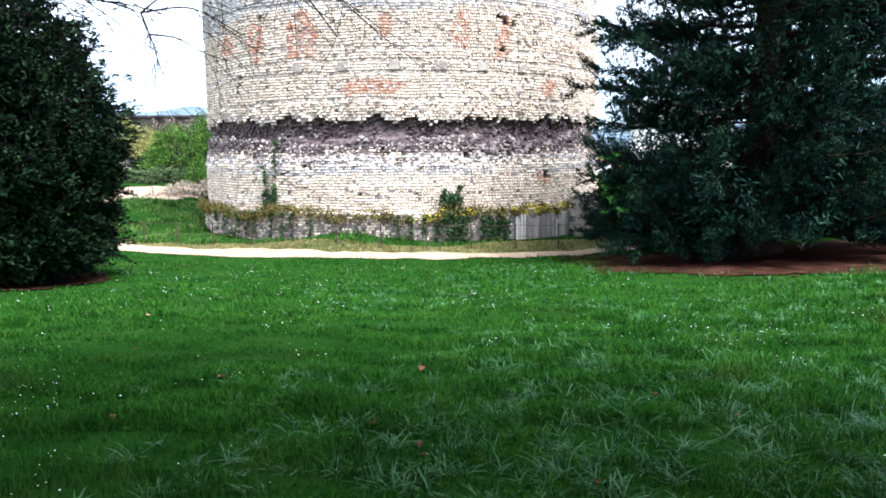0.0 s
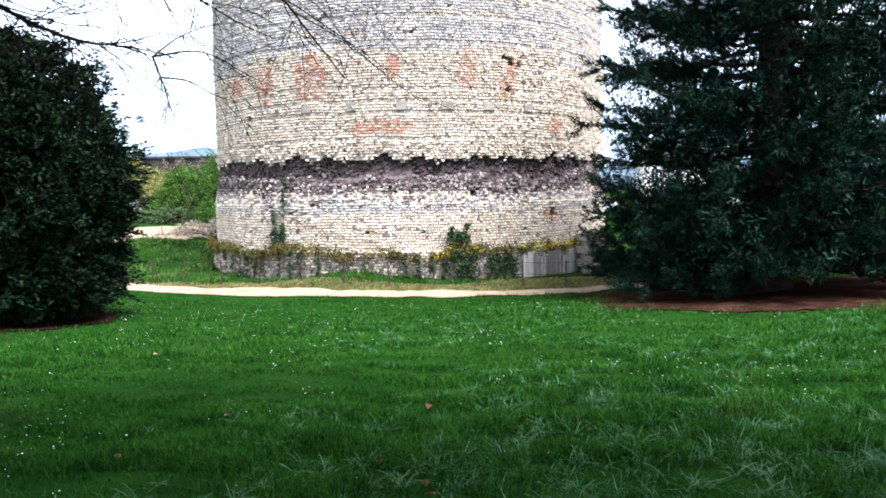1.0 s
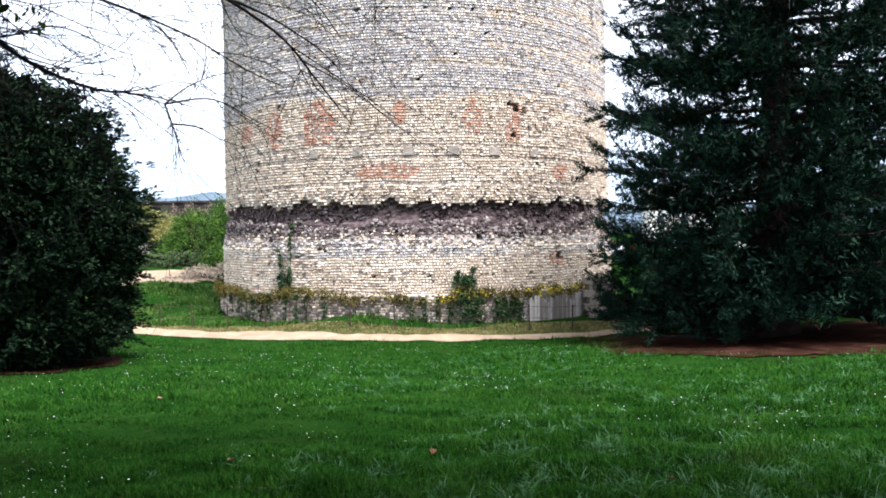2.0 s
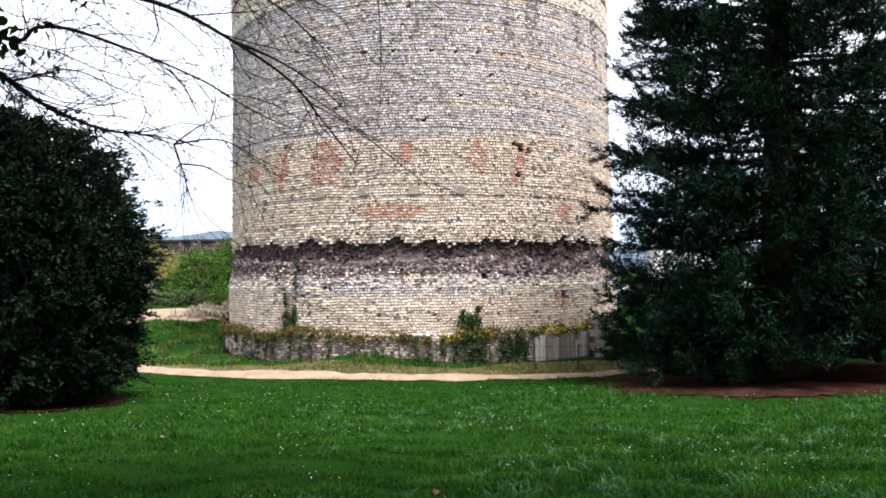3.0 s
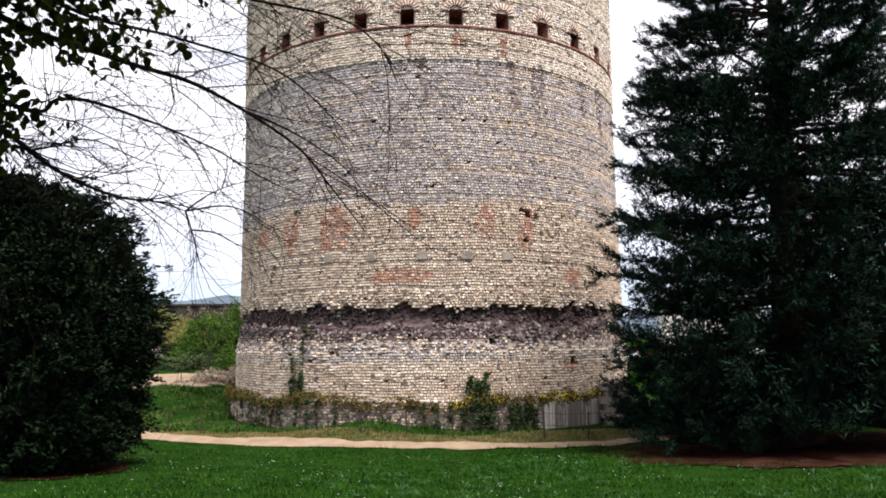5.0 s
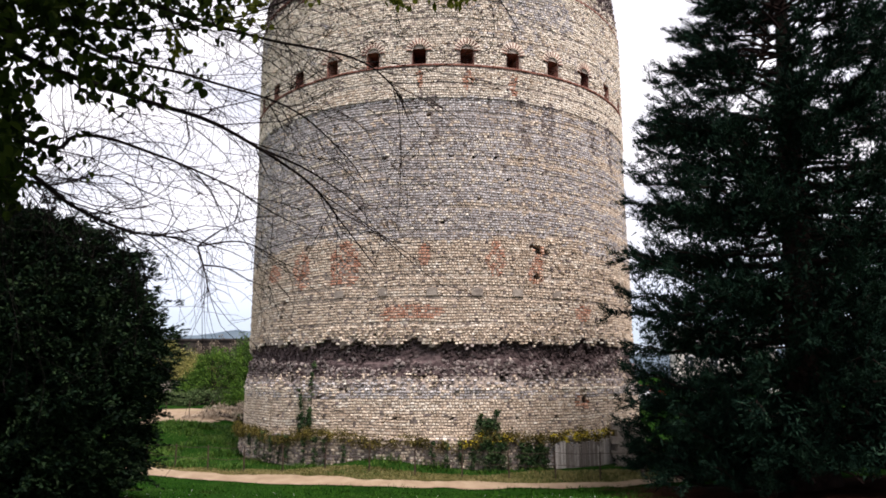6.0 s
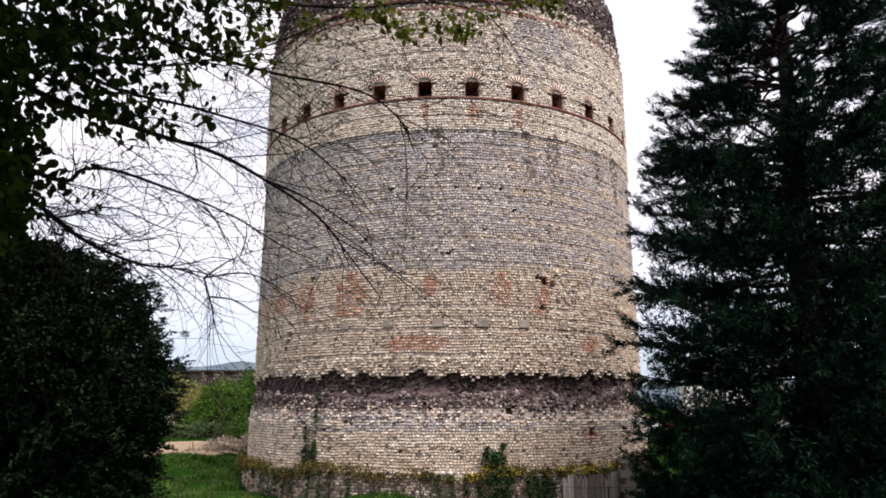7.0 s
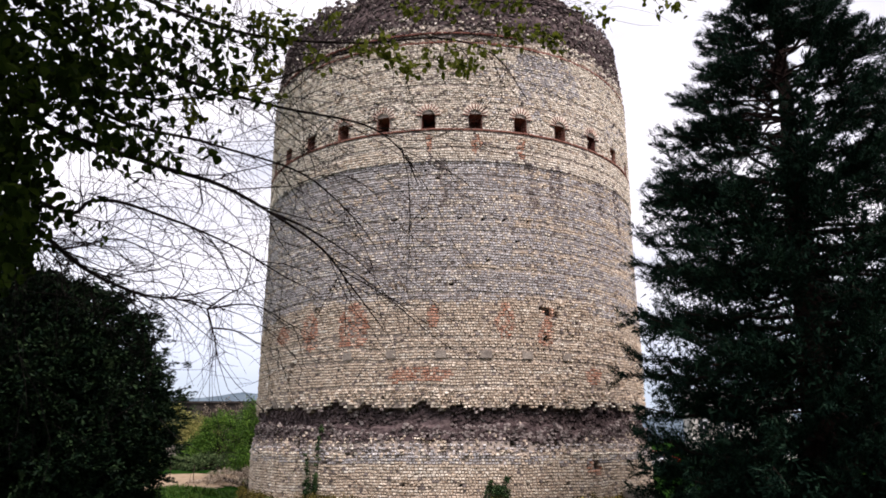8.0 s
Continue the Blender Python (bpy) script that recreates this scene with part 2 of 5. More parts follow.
M_PETAL = material("daisy_petal", [(0.58, 0.58, 0.55), (0.72, 0.72, 0.69)], 5.0, 0.8, 0)
M_DEADLEAF = material("dead_leaf", [(0.06, 0.02, 0.012), (0.12, 0.055, 0.03), (0.2, 0.12, 0.075)], 6.0, 0.8, 0.3, 60, object_random=0.9)

# ---- the lie of the land ----
TX, TY, TR = 0.0, 39.0, 10.0


def path_y(x):
    """The middle of the gravel path."""
    x = np.asarray(x, float)
    return 26.5 + np.where(x < 2, 0.023, 0.034) * (x - 2) ** 2


def sm(a, b, x):
    t = np.clip((x - a) / (b - a), 0, 1)
    return t * t * (3 - 2 * t)


def land(x, y):
    """The height of the ground: a lawn that falls to the path, then a hollow about the tower, rising behind it."""
    x, y = np.asarray(x, float), np.asarray(y, float)
    yp = np.clip(path_y(np.clip(x, -22, 20)) - 1.2, 25, 42)
    lawn = -2.3 * np.clip(y / yp, -0.6, 1) + 0.035 * wave(3, x, y, scale=0.5) * sm(0, 3, np.abs(y))
    rise_l = 1.9 * sm(-6, -16, x) * sm(34, 62, y) + 1.2 * sm(62, 90, y) * sm(-8, -16, x)
    rise_r = 1.5 * sm(12, 22, x) * sm(40, 70, y)
    inside = 0.28 * sm(13.5, 10.4, np.hypot(x - TX, y - TY))
    knoll = 0.45 * np.exp(-((x + 2.3) / 2.6) ** 2 - ((y - 29.0) / 0.9) ** 2)
    knoll = knoll + 0.9 * np.exp(-((x + 15) / 4.5) ** 2 - ((y - 41) / 5) ** 2)
    return np.where(y < yp, lawn, -2.3 + rise_l + rise_r + inside + knoll) + 0.02 * wave(5, x, y, scale=1.6)


def sheet(name, xs, ys, mat, lift, inside, label, category):
    X, Y = np.meshgrid(xs, ys)
    V = np.stack([X, Y, land(X, Y) + lift(X, Y)], -1).reshape(-1, 3)
    nx = len(xs)
    i, j = np.meshgrid(np.arange(len(ys) - 1), np.arange(nx - 1), indexing="ij")
    F = np.stack([i * nx + j, i * nx + j + 1, (i + 1) * nx + j + 1, (i + 1) * nx + j], -1).reshape(-1, 4)
    c = V[F].mean(1)
    F = F[inside(c[:, 0], c[:, 1])]
    used, inv = np.unique(F, return_inverse=True)
    ob = new(name, np_mesh(name, V[used], inv.reshape(F.shape), mat, smooth=True))
    return tagged(ob, label, category, kind="structure")


def spaced(fine, step, far, n):
    """A row of places, even between the bounds of fine and widening outwards to far."""
    mid = np.arange(fine[0], fine[1] + step / 2, step)
    out = np.geomspace(step, far, n)
    return np.concatenate([(fine[0] - out)[::-1], mid, fine[1] + out])


sheet("ground", spaced((-26, 26), 0.4, 2600, 30), spaced((-4, 66), 0.4, 2600, 30), M_TURF, lambda x, y: 0 * x, lambda x, y: x == x,
      "green turf that falls away towards the path", "ground")
xs = np.arange(-26, 26, 0.15)
half = (0.42 + 0.012 * np.abs(xs - 1)) * np.sqrt(1 + (0.055 * (xs - 2)) ** 2)
across = np.linspace(-1, 1, 9)[:, None]
ys = path_y(xs)[None] + across * (half + 0.07 * wave(9, xs, scale=1.4) + 0.05 * np.sign(across) * wave(10, xs, scale=3.0))
V = np.stack([np.broadcast_to(xs, ys.shape), ys, land(np.broadcast_to(xs, ys.shape), ys) + 0.03], -1).reshape(-1, 3)
i, j = np.meshgrid(np.arange(8), np.arange(len(xs) - 1), indexing="ij")
F = np.stack([i * len(xs) + j, i * len(xs) + j + 1, (i + 1) * len(xs) + j + 1, (i + 1) * len(xs) + j], -1).reshape(-1, 4)
tagged(new("path", np_mesh("path", V, F, M_SAND, smooth=True)), "pale gravel path curving round the tower", "path", kind="structure")
# ---- the round tower ----
tower = thing("round_tower", (TX, TY, -2.6), "ruined round stone tower with weathered small-block facing", "tower")
TOW = np.array([TX, TY, -2.6])
H0 = EYE                                   # heights of the tower's bands are given from eye level
RIM = 21.3


def radius(h):
    """The facing's radius at height h above eye level."""
    r = TR - 0.05 * sm(5.2, 9.0, h) * (h < 11.75)
    r = np.where(h < 0.45, 9.97 + 0.17 * sm(0.4, -0.5, h), r)
    r = np.where(h < -0.5, 10.16, r)
    r = np.where(h < -2.45, 10.34, r)
    return np.where(h > 17.5, TR - 0.05 - 0.3 * sm(17.6, 21.5, h), r)


def edge_over(th):
    return 1.36 + 0.14 * wave(21, th * 9, scale=1.0) + 0.15 * wave(22, th * 34)


def edge_under(th):
    return 0.38 + 0.24 * wave(23, th * 7, scale=1.0) + 0.14 * wave(24, th * 28)


OPEN_STEP, OPEN_AT = radians(12), radians(6.6)
OPEN_LOW, OPEN_HIGH, COLS = 13.30, 13.98, 420
th_core = OPEN_AT - OPEN_STEP / 2 + np.arange(COLS) * 2 * np.pi / COLS
h_core = np.unique(np.concatenate([np.arange(-4.6, -2.4, 0.3), np.arange(-2.4, 17.6, 0.13), np.arange(17.6, 21.0, 0.12), [OPEN_LOW, OPEN_HIGH]]))
h_core = h_core[(np.abs(h_core - OPEN_LOW) > 0.05) | (h_core == OPEN_LOW)]
h_core = h_core[(np.abs(h_core - OPEN_HIGH) > 0.05) | (h_core == OPEN_HIGH)]


def rim(th):
    return RIM - 0.25 + 0.22 * wave(31, th * 4) + 0.18 * wave(32, th * 22)


TH, HH = np.meshgrid(th_core, h_core)
HH = np.where(HH > 17, 17 + (HH - 17) * (rim(TH) - 17) / (20.96 - 17), HH)
RR = radius(HH) - 0.055
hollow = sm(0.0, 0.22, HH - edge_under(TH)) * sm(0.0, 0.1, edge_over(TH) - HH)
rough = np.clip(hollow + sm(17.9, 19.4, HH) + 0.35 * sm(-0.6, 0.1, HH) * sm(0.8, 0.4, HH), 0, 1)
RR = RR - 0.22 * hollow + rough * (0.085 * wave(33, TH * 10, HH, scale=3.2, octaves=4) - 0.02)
PITS = [(-14.0, 9.14, .12), (-6.8, 9.14, .12), (2.4, 9.16, .1), (8.6, 9.14, .1), (13.4, 9.14, .12), (20, 9.12, .1), (-36.5, 5.55, .2), (-45.2, 3.15, .2), (-45.6, 2.9, .18),
        (-46.3, 2.6, .17), (0.2, 6.25, .13), (24.6, 5.3, .22), (22.6, 5.45, .2), (26.5, 5.15, .16), (23.7, 4.1, .16), (28.4, 1.95, .12), (-30.6, -0.85, .14), (-29.7, -0.88, .1), (-10.3, -1.72, .1),
        (-13.5, -1.72, .1), (2.5, -1.7, .1), (17.5, -1.7, .12), (27.5, -1.7, .13), (-48, -1.6, .08), (-44, -1.68, .08), (-16, 1.62, .14), (-3, 11.0, .1), (-6, 11.35, .1),
        (-24.0, -0.55, .15), (-22.9, -0.58, .12), (36.5, -1.0, .25), (-40, -0.2, .2), (14, -0.1, .18), (25, -0.15, .18), (-5, 0.1, .2), (31, -0.05, .18), (-21, 6.9, .1), (9, 7.3, .1), (17, 8.2, .12), (-33, 10.2, .1)]
for a, hh, s in PITS:                      # holes left by beams and lost stones reach into the core
    q = np.abs(h_core - hh).argmin()
    k = np.abs((np.degrees(th_core) - a + 180) % 360 - 180).argmin()
    RR[q, k] -= 0.45
    if s > 0.15:
        RR[q - 1:q + 1, k:k + 2] -= 0.35
V = np.stack([RR * np.sin(TH), -RR * np.cos(TH), HH + H0 + 2.6], -1)
n_h = len(h_core)
# the inner face and the top of the wall
inner = np.stack([7.9 * np.sin(TH[[-1, 0]]), -7.9 * np.cos(TH[[-1, 0]]), np.stack([HH[-1] + H0 + 2.5, 0 * HH[0]])], -1)
V = np.concatenate([V, inner]).reshape(-1, 3)
i, j = np.meshgrid(np.arange(n_h + 1), np.arange(COLS), indexing="ij")
k = (j + 1) % COLS
F = np.stack([i * COLS + j, i * COLS + k, (i + 1) * COLS + k, (i + 1) * COLS + j], -1)
slot = (np.arange(COLS) % 14)
cut = ((slot >= 5) & (slot < 9))[None, :] & ((np.arange(n_h + 1) >= np.searchsorted(h_core, OPEN_LOW)) & (np.arange(n_h + 1) < np.searchsorted(h_core, OPEN_HIGH)))[:, None]
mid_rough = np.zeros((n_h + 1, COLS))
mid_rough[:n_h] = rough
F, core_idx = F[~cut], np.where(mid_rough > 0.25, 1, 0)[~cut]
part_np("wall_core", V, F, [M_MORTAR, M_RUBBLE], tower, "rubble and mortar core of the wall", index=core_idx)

# each opening in the upper ring: a square shaft into the wall, under a fan of brick
for q in range(30):
    th = OPEN_AT + q * OPEN_STEP
    turn = Matrix.Rotation(th, 4, "Z")
    w = math.sin(2 * 2 * np.pi / COLS) * (TR - 0.04)
    lo, hi, r0 = OPEN_LOW + H0 + 2.6, OPEN_HIGH + H0 + 2.6, -(TR - 0.04)
    v = [(-w, r0, lo), (w, r0, lo), (w, r0, hi), (-w, r0, hi), (-w, r0 + 1.1, lo), (w, r0 + 1.1, lo), (w, r0 + 1.1, hi), (-w, r0 + 1.1, hi)]
    ob = part_np("beam_socket", [turn @ Vector(p) for p in v], np.array([[0, 1, 5, 4], [1, 2, 6, 5], [2, 3, 7, 6], [3, 0, 4, 7], [4, 5, 6, 7]]), M_BRICK, tower)

brick_mesh = {}


def brick_data(size):
    """A brick with drawn-in outer edges, its outer face towards -y."""
    if size not in brick_mesh:
        x, y, z = size[0] / 2, size[1], size[2] / 2
        c = 0.012
        v = [(-x, 0, -z), (x, 0, -z), (x, 0, z), (-x, 0, z), (-x, -y + c, -z), (x, -y + c, -z), (x, -y + c, z), (-x, -y + c, z),
             (-x + c, -y, -z + c), (x - c, -y, -z + c), (x - c, -y, z - c), (-x + c, -y, z - c)]
        f = [[0, 1, 5, 4], [1, 2, 6, 5], [2, 3, 7, 6], [3, 0, 4, 7], [4, 5, 9, 8], [5, 6, 10, 9], [6, 7, 11, 10], [7, 4, 8, 11], [8, 9, 10, 11]]
        brick_mesh[size] = np_mesh("brick", v, np.array(f), M_BRICK)
    return brick_mesh[size]


def on_tower(th, h, r=TR):
    """The pose of a piece on the facing, its outer side towards -y."""
    return Matrix.Rotation(th, 4, "Z") @ Matrix.Translation((0, -r, h + H0 + 2.6))


for q in (-3, -2, -1, 0, 1, 2, 3):
    th = OPEN_AT + q * OPEN_STEP
    fan = under(new("brick_arch"), tower)
    fan.matrix_basis = on_tower(th, OPEN_HIGH - 0.1, TR - 0.05)
    bed = [(s * math.sin(radians(d)), y, s * math.cos(radians(d))) for y in (0.0, -0.045) for s in (0.29, 0.58) for d in range(-90, 91, 15)]
    bed = part_np("arch_bed", bed, np.array([[b + e, b + e + 1, b + k + e + 1, b + k + e] for b, k in ((26, 13), (0, 26), (13, 26)) for e in range(12)]), M_BEIGE, fan)
    for b in range(11):
        a = radians(-85 + 17 * b)
        ob = under(new("brick", brick_data((0.052, 0.07, 0.26))), fan)
        ob.matrix_basis = Matrix.Rotation(a, 4, "Y") @ Matrix.Translation((0, 0, 0.43 + random.uniform(-0.015, 0.015)))

# ---- facing stones: every block of the small-block courses has its own edges ----
PATCHES = [(-24.5, 4.57, 4.0, 0.95), (-38.1, 4.6, 3.2, 0.8), (12.9, 4.75, 2.3, 0.7), (23.9, 4.3, 2.3, 0.62), (24.5, 5.2, 2.4, 0.25),
           (-8, 2.5, 7.0, 0.4), (38, 2.7, 3.0, 0.3), (-4, 4.9, 1.5, 0.4), (-50, 4.6, 3.0, 0.5), (36, -1.1, 2.2, 0.35), (6.8, 12.5, 1.2, 0.55), (18.6, 12.5, 1.1, 0.5), (-5.2, 12.6, 1.0, 0.4)]
courses = []
h = -4.5
while h < RIM + 0.3:
    courses.append((h, 0.108 + 0.014 * rng.random()))
    h += courses[-1][1]
rows = []
for h, dh in courses:
    front = 0.121 if h > -0.6 else 0.13
    for lo_a, hi_a, wid in ((-88, 88, front), (88, 272, 0.8)):
        n = int(radians(hi_a - lo_a) * TR / wid)
        w = rng.uniform(0.62, 1.38, n)
        e = np.concatenate([[0], np.cumsum(w)]) / w.sum() * radians(hi_a - lo_a) + radians(lo_a)
        rows.append(np.stack([e[:-1], e[1:], np.full(n, h), np.full(n, dh)], -1))
S = np.concatenate(rows)
th, hc = (S[:, 0] + S[:, 1]) / 2, S[:, 2] + S[:, 3] / 2
deg = np.degrees((th + np.pi) % (2 * np.pi) - np.pi)
n = len(S)
keep = rng.random(n) > 0.012 + 0.012 * (hc < 1.3) + 0.012 * sm(5, 35, deg)
keep &= ~((hc > edge_under(th) + 0.12 * rng.normal(size=n) + 0.03) & (hc < edge_over(th) + 0.07 * rng.normal(size=n)))
keep &= ~((hc > -0.45) & (hc < 1.0) & (rng.random(n) < 0.12 + 0.3 * sm(-0.2, 0.5, hc)))
keep &= ~((np.abs(hc - 13.22) < 0.06) | (np.abs(hc - 17.5) < 0.06) & (deg > -42))
local = (th - OPEN_AT + OPEN_STEP / 2) % OPEN_STEP - OPEN_STEP / 2
keep &= ~((np.abs(local) < 0.036) & (hc > OPEN_LOW - 0.03) & (hc < OPEN_HIGH + 0.03))
keep &= ~((np.abs(local) < 0.07) & (np.hypot(local * TR, hc - OPEN_HIGH + 0.1) < 0.58) & (hc > OPEN_HIGH - 0.12) & (np.abs(np.degrees(th - OPEN_AT)) < 40))
for a, hh, s in PITS:
    keep &= ~((np.abs((deg - a)) * TR * 0.01745 < s * 0.75) & (np.abs(hc - hh) < s * 0.62))
lifts = np.array([2.05, 3.12, 3.62, 4.1, 5.92, 6.95, 7.8, 8.55, 9.1, 10.35, 11.1, 12.4, 14.6, 15.4, 16.3])
at_lift = np.abs(hc[:, None] - lifts - 0.03 * wave(40, th * 6)[:, None]).min(1) < 0.058
keep &= ~(at_lift & (rng.random(n) < 0.05 + 0.2 * np.clip(wave(42, th * 12, hc * 3), 0, 1)))
bare = 18.2 + 0.5 * wave(41, th * 5)
keep &= ~((hc > bare) & (rng.random(n) < sm(0, 0.8, hc - bare) * 0.75)) & (hc < rim(th) - 0.1)
for a, hh, wa, wh in PATCHES[:2]:
    keep &= ~((((deg - a) / wa) ** 2 + ((hc - hh) / wh) ** 2 < 0.5) & (rng.random(n) < 0.25))
at_lift = at_lift[keep]
S, th, hc, deg = S[keep], th[keep], hc[keep], deg[keep]
n = len(S)
ragged = 0.55 + 1.1 * ((hc > -0.6) & (hc < 1.2)) + 0.6 * ((hc >= 1.2) & (hc < 2.0)) + 0.9 * (hc > 17.5) + 0.5 * sm(8, 30, deg) * (hc < 6) * (hc > 1) + 0.35 * (hc > 13.3)
proud = -0.04 * at_lift + ragged * rng.normal(size=n) * 0.02
r1 = radius(hc) + proud
r0 = radius(hc) - 0.11
gap = rng.uniform(0.0032, 0.0075, n)
c = 0.011 + 0.012 * rng.random(n)
sag = 0.022 * wave(55, th * 12, S[:, 2] * 0.6) + rng.normal(size=n) * 0.006
S[:, 2] += sag * (np.abs(hc - 13.22) > 0.2)
S[:, 3] *= rng.uniform(0.86, 1.04, n)
P = np.empty((n, 8, 3))
for q, (sx, sz) in enumerate([(0, 0), (1, 0), (1, 1), (0, 1)]):
    ta = np.where(sx, S[:, 1] - gap / TR, S[:, 0] + gap / TR)
    za = np.where(sz, S[:, 2] + S[:, 3] - gap * 1.6, S[:, 2] + gap * 1.6)
    tb = ta + (-1 if sx else 1) * c / TR + rng.normal(size=n) * 0.009 * ragged / TR
    zb = za + (-1 if sz else 1) * c + rng.normal(size=n) * 0.008 * ragged
    rb = r1 + rng.normal(size=n) * 0.006 * (0.5 + ragged)
    P[:, q] = np.stack([r0 * np.sin(ta), -r0 * np.cos(ta), za + H0 + 2.6], -1)
    P[:, q + 4] = np.stack([rb * np.sin(tb), -rb * np.cos(tb), zb + H0 + 2.6], -1)
pick = np.clip(0.5 + 0.3 * wave(50, th * 10, hc * 9, scale=0.8) + 0.17 * rng.normal(size=n), 0, 1)
zone = np.where(hc < 5.4 + 0.35 * wave(51, th * 8), 0, 1)
zone = np.where((hc > 11.75 + 0.04 * wave(52, th * 20)), 2, zone)
zone = np.where((zone == 1) & (pick < 0.12 + 0.3 * sm(5, 40, deg)), 0, zone)
zone = np.where((zone == 1) & (pick > 0.9), 2, zone)
zone = np.where((zone == 0) & (pick > 0.8), 2, zone)
zone = np.where((zone == 2) & (hc > 11.7) & (pick < 0.16), 0, zone)
zone = np.where((zone == 2) & (hc > 14) & (pick < 0.25) & (deg > 5), 1, zone)
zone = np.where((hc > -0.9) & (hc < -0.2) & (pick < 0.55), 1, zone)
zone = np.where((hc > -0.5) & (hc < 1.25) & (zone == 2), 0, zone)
# dark stones become commoner up towards the hollow band
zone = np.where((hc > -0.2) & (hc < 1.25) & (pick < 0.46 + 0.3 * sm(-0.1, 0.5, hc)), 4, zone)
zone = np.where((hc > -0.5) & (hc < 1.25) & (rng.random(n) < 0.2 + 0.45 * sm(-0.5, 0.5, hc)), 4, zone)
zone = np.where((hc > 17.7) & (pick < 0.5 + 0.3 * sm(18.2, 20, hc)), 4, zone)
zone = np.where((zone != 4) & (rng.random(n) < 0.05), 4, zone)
# half the stones below the ledge turn dark, in place of its shade
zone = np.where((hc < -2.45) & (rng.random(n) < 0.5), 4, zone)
zone = np.where((hc < -2.45) & (deg > 24) & (rng.random(n) < 0.8), 1, zone)
zone = np.where((hc > 14.0) & (hc < 17.3) & (wave(57, th * 9, hc * 0.8) + 1.2 * sm(8, 26, deg) * sm(44, 30, deg) > 0.95) & (rng.random(n) < 0.7), 1, zone)
zone = np.where((zone == 1) & (rng.random(n) < 0.13 - 0.1 * ((hc > 10.2) & (hc < 11.8))), 2, zone)
streak = wave(53, th * 34, hc * 0.25, scale=1.0)
zone = np.where((hc > 9.7) & (hc < 11.8) & (streak > 0.75) & (rng.random(n) < 0.5), 4, zone)
zone = np.where((np.abs(hc - 11.66) < 0.07) & (rng.random(n) < 0.4), 4, zone)
for a, hh, wa, wh in PATCHES:
    d2 = ((deg - a) / wa) ** 2 + ((hc - hh) / wh) ** 2 + 0.35 * wave(54, th * 20, hc * 3)
    zone = np.where((d2 < 1) & (rng.random(n) < 0.82), 3, zone)
near = (np.abs(deg) < 6.3) & (hc > -2.3) & (hc < -0.7)
near &= np.cumsum(near) <= 300
Q = np.array([[0, 1, 5, 4], [1, 2, 6, 5], [2, 3, 7, 6], [3, 0, 4, 7], [4, 5, 6, 7]])
STONES = [M_BEIGE, M_GREY, M_PALE, M_RUST, M_DARK]
far = ~near
nf = far.sum()
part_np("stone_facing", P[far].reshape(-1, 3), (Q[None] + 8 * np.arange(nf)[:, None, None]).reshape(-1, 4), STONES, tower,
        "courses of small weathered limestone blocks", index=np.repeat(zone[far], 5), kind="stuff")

# loose rubble standing out of the bared core, in the hollow band and at the broken top
m = 8000
th_r = rng.uniform(-1.5, 1.5, m)
low = np.arange(m) < 5400
h_r = np.where(low, edge_under(th_r) - 0.35 + (edge_over(th_r) - edge_under(th_r) + 0.3) * rng.random(m), 18.1 + 3.0 * rng.random(m))
hole = sm(0.0, 0.22, h_r - edge_under(th_r)) * low
s_r = rng.uniform(0.032, 0.085, (m, 1, 1)) * np.array([1.25, 0.8, 0.8])
cube = np.array([[-1, -1, -1], [1, -1, -1], [1, 1, -1], [-1, 1, -1], [-1, -1, 1], [1, -1, 1], [1, 1, 1], [-1, 1, 1]]) * 0.8
R_ = cube[None] * s_r * rng.uniform(0.7, 1.2, (m, 8, 3))
tilt = rng.normal(size=m) * 0.35
R_ = np.stack([R_[..., 0] * np.cos(tilt)[:, None] - R_[..., 2] * np.sin(tilt)[:, None], R_[..., 1], R_[..., 0] * np.sin(tilt)[:, None] + R_[..., 2] * np.cos(tilt)[:, None]], -1)
rad_r = radius(h_r) - 0.05 - 0.23 * hole + rng.uniform(-0.03, 0.06, m)
turn = th_r[:, None]
L = np.stack([R_[..., 0], R_[..., 1] - rad_r[:, None], R_[..., 2] + (h_r + H0 + 2.6)[:, None]], -1)
L = np.stack([L[..., 0] * np.cos(turn) - L[..., 1] * np.sin(turn), L[..., 0] * np.sin(turn) + L[..., 1] * np.cos(turn), L[..., 2]], -1)
BOX = np.array([[3, 2, 1, 0], [4, 5, 6, 7], [0, 1, 5, 4], [1, 2, 6, 5], [2, 3, 7, 6], [3, 0, 4, 7]])
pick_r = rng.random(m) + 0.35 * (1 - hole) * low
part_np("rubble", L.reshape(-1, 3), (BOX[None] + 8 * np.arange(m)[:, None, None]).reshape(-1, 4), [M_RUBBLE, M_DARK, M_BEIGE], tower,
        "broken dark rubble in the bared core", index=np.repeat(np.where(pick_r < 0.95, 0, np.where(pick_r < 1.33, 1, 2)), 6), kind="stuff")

# brick string courses
for h, lo_a, hi_a in ((13.22, -88, 88), (17.5, -42, 88), (17.98, -60, 20)):
    heap = Heap()
    a = radians(lo_a)
    while a < radians(hi_a):
        w = random.uniform(0.2, 0.3)
        m = on_tower(a, h + random.uniform(-0.008, 0.008), TR + 0.012 + random.uniform(-0.01, 0.02))
        heap.box(m @ Matrix.Translation((0, 0.06, 0)), (w - 0.015, 0.13, 0.062))
        a += w / TR
    ob = part_np("brick_string", heap.verts(), heap.faces(), M_BRICK, tower, "thin course of red brick", kind="stuff")
